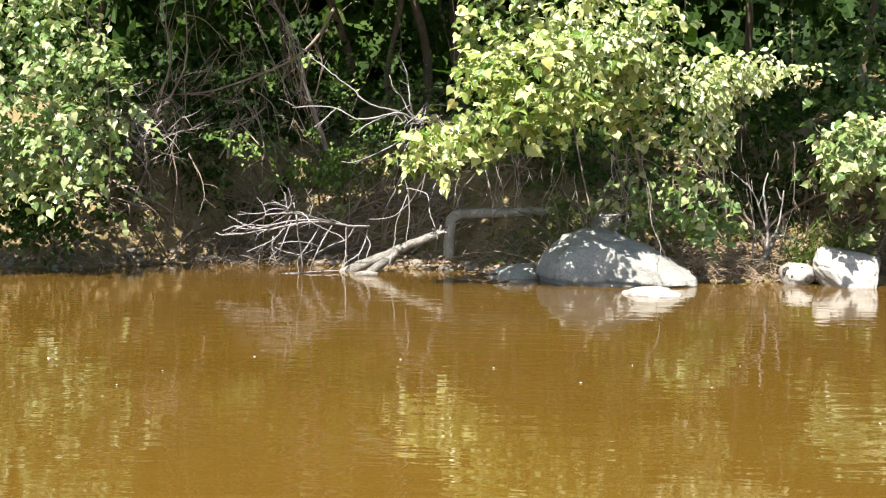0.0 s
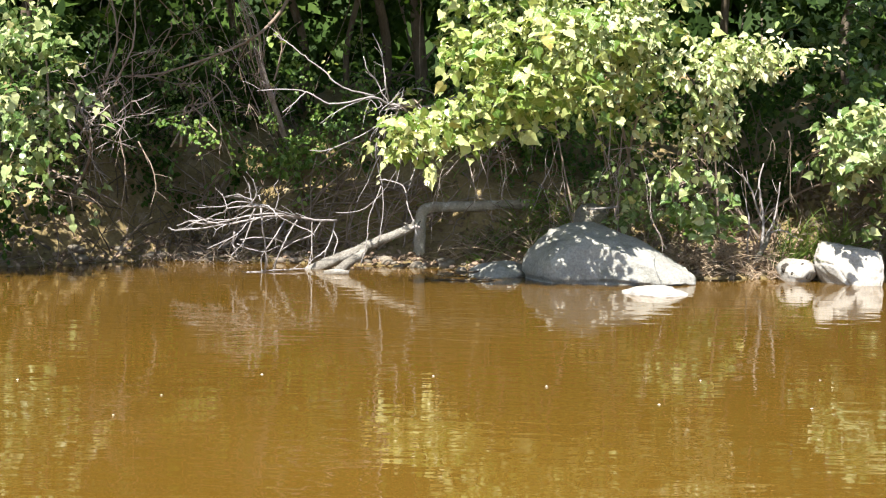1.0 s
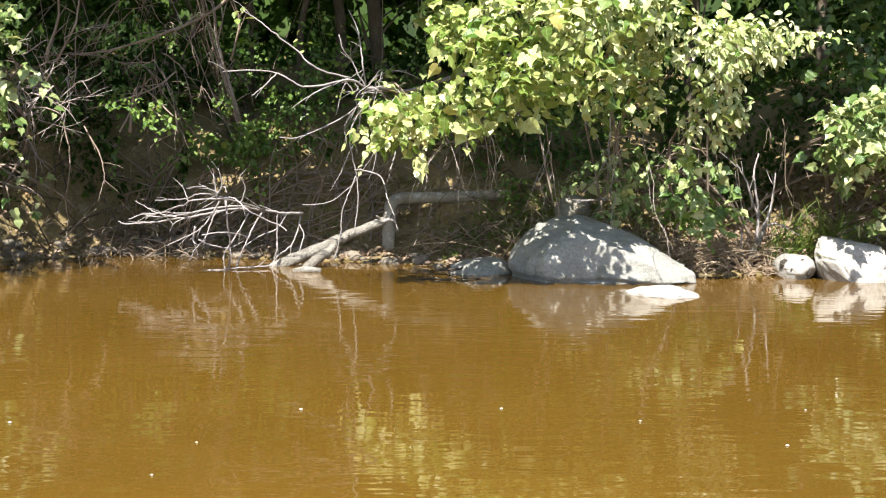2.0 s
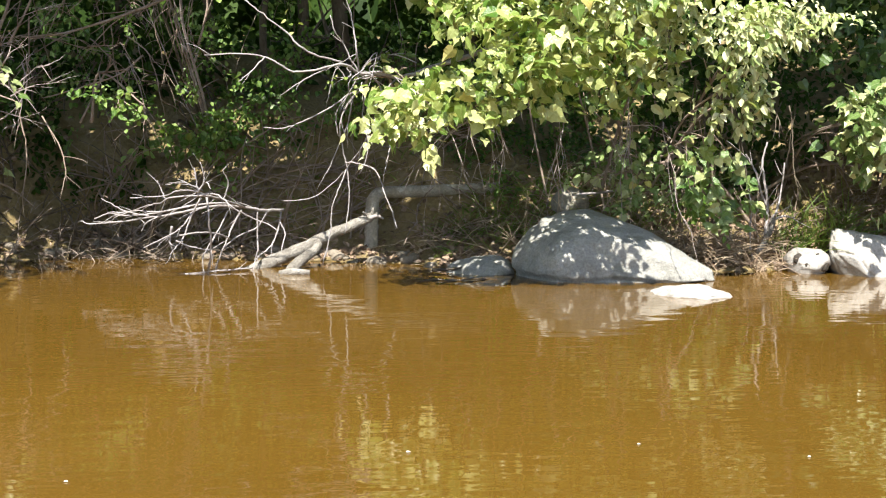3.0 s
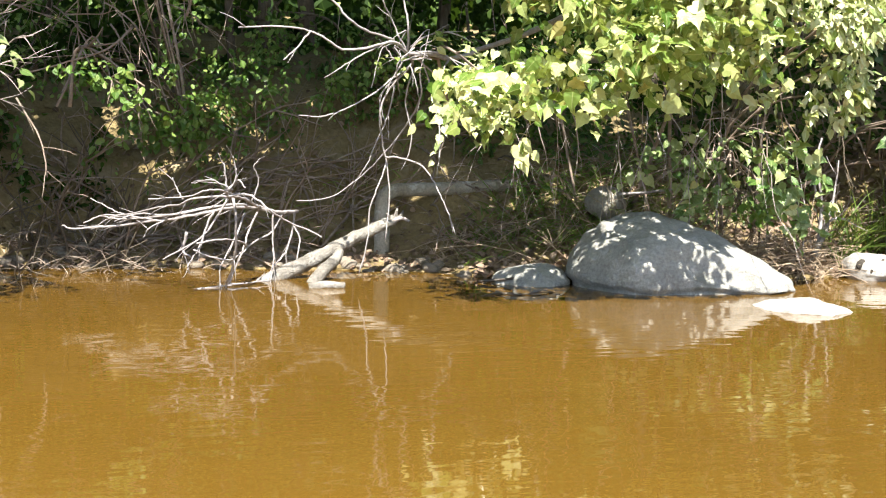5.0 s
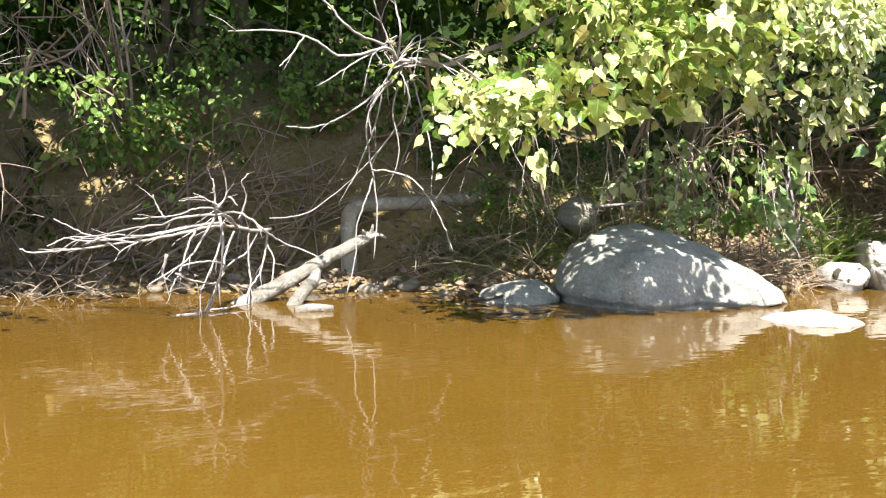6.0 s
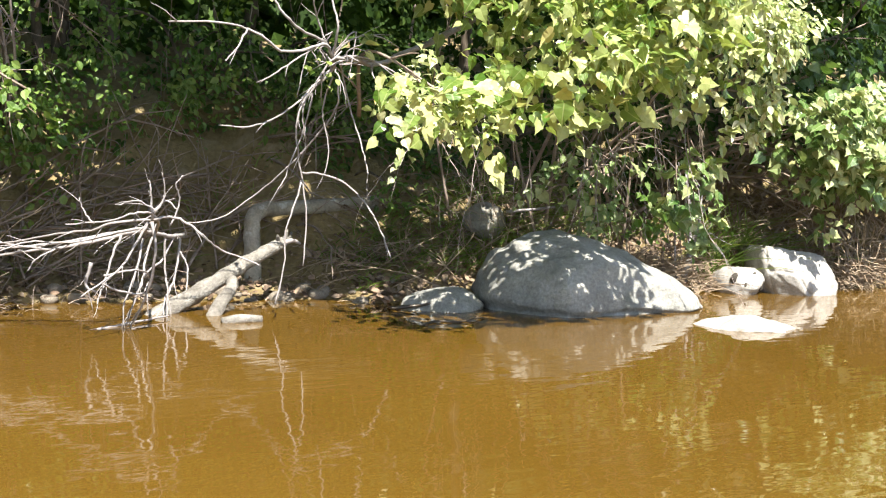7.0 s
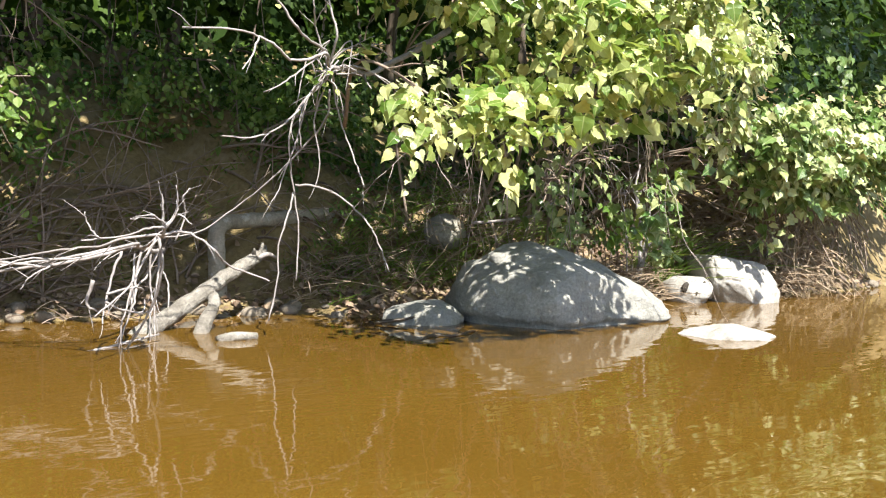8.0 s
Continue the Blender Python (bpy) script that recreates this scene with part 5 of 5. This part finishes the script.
blades("grass_clump", "green grass growing on the bank above the pale stones", "grass", (2.55, 8.48, 0.05), (0.28, 0.15), 190, 0.44, 0.005, GRASS, 51)
blades("grass_clump", "sparse green grass behind the boulder", "grass", (1.25, 8.75, 0.03), (0.45, 0.18), 200, 0.24, 0.0035, GRASS, 52)
blades("grass_clump", "low green sedge and moss on the shaded bank", "grass", (0.75, 8.95, 0.02), (0.5, 0.25), 420, 0.13, 0.004, GRASS, 57, 0.7)
blades("grass_clump", "short green plants along the foot of the bank", "grass", (-0.3, 9.55, 0.02), (0.9, 0.15), 260, 0.12, 0.004, GRASS, 58, 0.7)
blades("grass_clump", "long thin green grass hanging over the bank under the vine", "grass", (1.35, 9.0, 0.05), (0.75, 0.25), 520, 0.30, 0.0035, GRASS, 60, 0.6)
blades("dry_grass", "dead stalks lying over the shaded bank behind the boulder", "dry grass", (1.1, 9.1, 0.08), (0.9, 0.3), 420, 0.24, 0.003, VINE, 61, 0.4)
blades("dry_grass", "dead tan grass and stalks on the shore beside the boulder", "dry grass", (1.85, 8.42, 0.10), (0.42, 0.2), 700, 0.2, 0.003, STRAW, 53, 0.5)
blades("dry_grass", "brown dead grass and stalks on the bank behind the pale rocks", "dry grass", (2.95, 8.52, 0.10), (0.32, 0.2), 420, 0.22, 0.003, VINE, 59, 0.5)
blades("dry_grass", "mass of tan dry roots and grass at the water's edge", "dry grass", (3.25, 8.08, 0.16), (0.24, 0.08), 260, 0.13, 0.003, STRAW, 54, 0.2, (0.0, -0.4))
blades("dry_grass", "tuft of reddish dead grass on the bare shore", "dry grass", (0.22, 8.95, 0.04), (0.14, 0.12), 60, 0.13, 0.003, STRAW, 55, 0.6)
blades("dry_grass", "dead grass and twigs on the shaded shore", "dry grass", (-1.9, 9.2, 0.05), (1.2, 0.3), 300, 0.14, 0.003, VINE, 56, 0.4)


def litter(count, seed):
    r = np.random.default_rng(seed)
    spots = []
    for _ in range(count):
        x = r.uniform(-3.4, 4.4)
        y = shore(x) + abs(r.normal()) * 0.38 + 0.01
        p = np.array([x, y, bank(x, y) + r.uniform(0.003, 0.02)])
        nrm = np.array([0, -0.35, 0.9]) + 0.4 * r.normal(size=3)
        spots.append((p, leaf_turn(nrm, r.normal(size=3)), r.uniform(0.018, 0.05), int(r.integers(5))))
    for _ in range(count * 2 // 3):
        x, y = r.uniform(0.3, 3.4), r.uniform(8.3, 9.3)
        p = np.array([x, y, bank(x, y) + r.uniform(0.003, 0.02)])
        spots.append((p, leaf_turn(np.array([0, -0.35, 0.9]) + 0.45 * r.normal(size=3), r.normal(size=3)), r.uniform(0.025, 0.06), int(r.integers(5))))
    tagged(new("leaf_litter", joined_leaves("leaf_litter", BROAD_FORMS, spots, LITTER)), "brown and tan fallen leaves strewn along the shore", "leaf litter", kind="stuff")


def ground_cover(count, seed, area, size, material, label, low=0.0):
    """Low leaves that cover the upper bank, in loose patches."""
    r = np.random.default_rng(seed)
    spots = []
    for _ in range(count):
        x, y = r.uniform(*area[:2]), r.uniform(*area[2:])
        rise = bank(x, y)
        if rise < (low or (0.66 if x < 0.4 else 0.42)) + 0.25 * noise.noise(Vector((x * 2.3, y * 2.3, 4.0))) or y < 11.5 and noise.noise(Vector((x * 2.0, y * 2.0, 9.0))) < -0.12:
            continue
        p = np.array([x, y, rise + r.uniform(0.02, 0.10)])
        spots.append((p, leaf_turn(np.array([0, -0.5, 0.7]) + 0.5 * r.normal(size=3), np.array([0, -0.3, -0.5]) + 0.6 * r.normal(size=3)), size * r.uniform(0.5, 1.2), int(r.integers(5))))
    tagged(new("ground_cover", joined_leaves("ground_cover", SMALL_FORMS, spots, material)), label, "ground cover", kind="stuff")


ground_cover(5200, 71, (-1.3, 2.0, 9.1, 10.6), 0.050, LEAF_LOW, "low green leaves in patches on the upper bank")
# these three take the darkened leaf: shade painted by colour
ground_cover(5200, 72, (-3.6, -1.45, 9.0, 11.0), 0.055, LEAF_SHADE, "low leaves before the wood, darkened to stand in for its shade", 0.30)
ground_cover(3000, 73, (2.0, 4.8, 9.0, 11.0), 0.055, LEAF_SHADE, "low leaves under the bank bushes, darkened to stand in for shade")
ground_cover(3800, 74, (-6.5, 7.0, 10.6, 14.0), 0.16, LEAF_SHADE, "leaves on the floor of the wood, darkened to stand in for shade")
litter(3800, 70)
stones = [rock("shore_stone", (0, 0, -3), (1.0, 0.85, 0.6), 80 + k, PEBBLE, "small brown-grey stone on the shore", "stone", "stones along the shore", rough=0.15, facets=5, sub=2) for k in range(5)]
r = random.Random(77)
for i in range(130):
    x = r.uniform(-3.3, 0.6) if i < 95 else r.uniform(1.5, 4.3)
    y = shore(x) + abs(r.gauss(0.0, 0.14)) - 0.03
    s = r.choice((0.016, 0.02, 0.026, 0.035, 0.048))
    m = pose(x, y, bank(x, y) + s * 0.2, r.uniform(-15, 15), r.uniform(-15, 15), r.uniform(0, 360)) @ Matrix.Scale(s, 4)
    ob = stones[i] if i < 5 else copy_thing(stones[i % 5], m)
    ob.matrix_basis = m

# flecks of foam on the water
V, Fc = [], []
r = random.Random(91)
for _ in range(14):
    x, y, a = r.uniform(-1.6, 1.5), r.uniform(2.3, 4.6), r.uniform(0.0015, 0.005)
    n = len(V)
    V += [(x + a * math.cos(k * 1.047) * r.uniform(0.8, 1.6), y + a * math.sin(k * 1.047), 0.002) for k in range(6)] + [(x, y, 0.0045)]
    Fc += [(n + k, n + (k + 1) % 6, n + 6) for k in range(6)]
tagged(new("foam_flecks", mesh_of("foam_flecks", V, Fc, FOAM)), "small white flecks of foam on the brown water", "foam", kind="stuff")
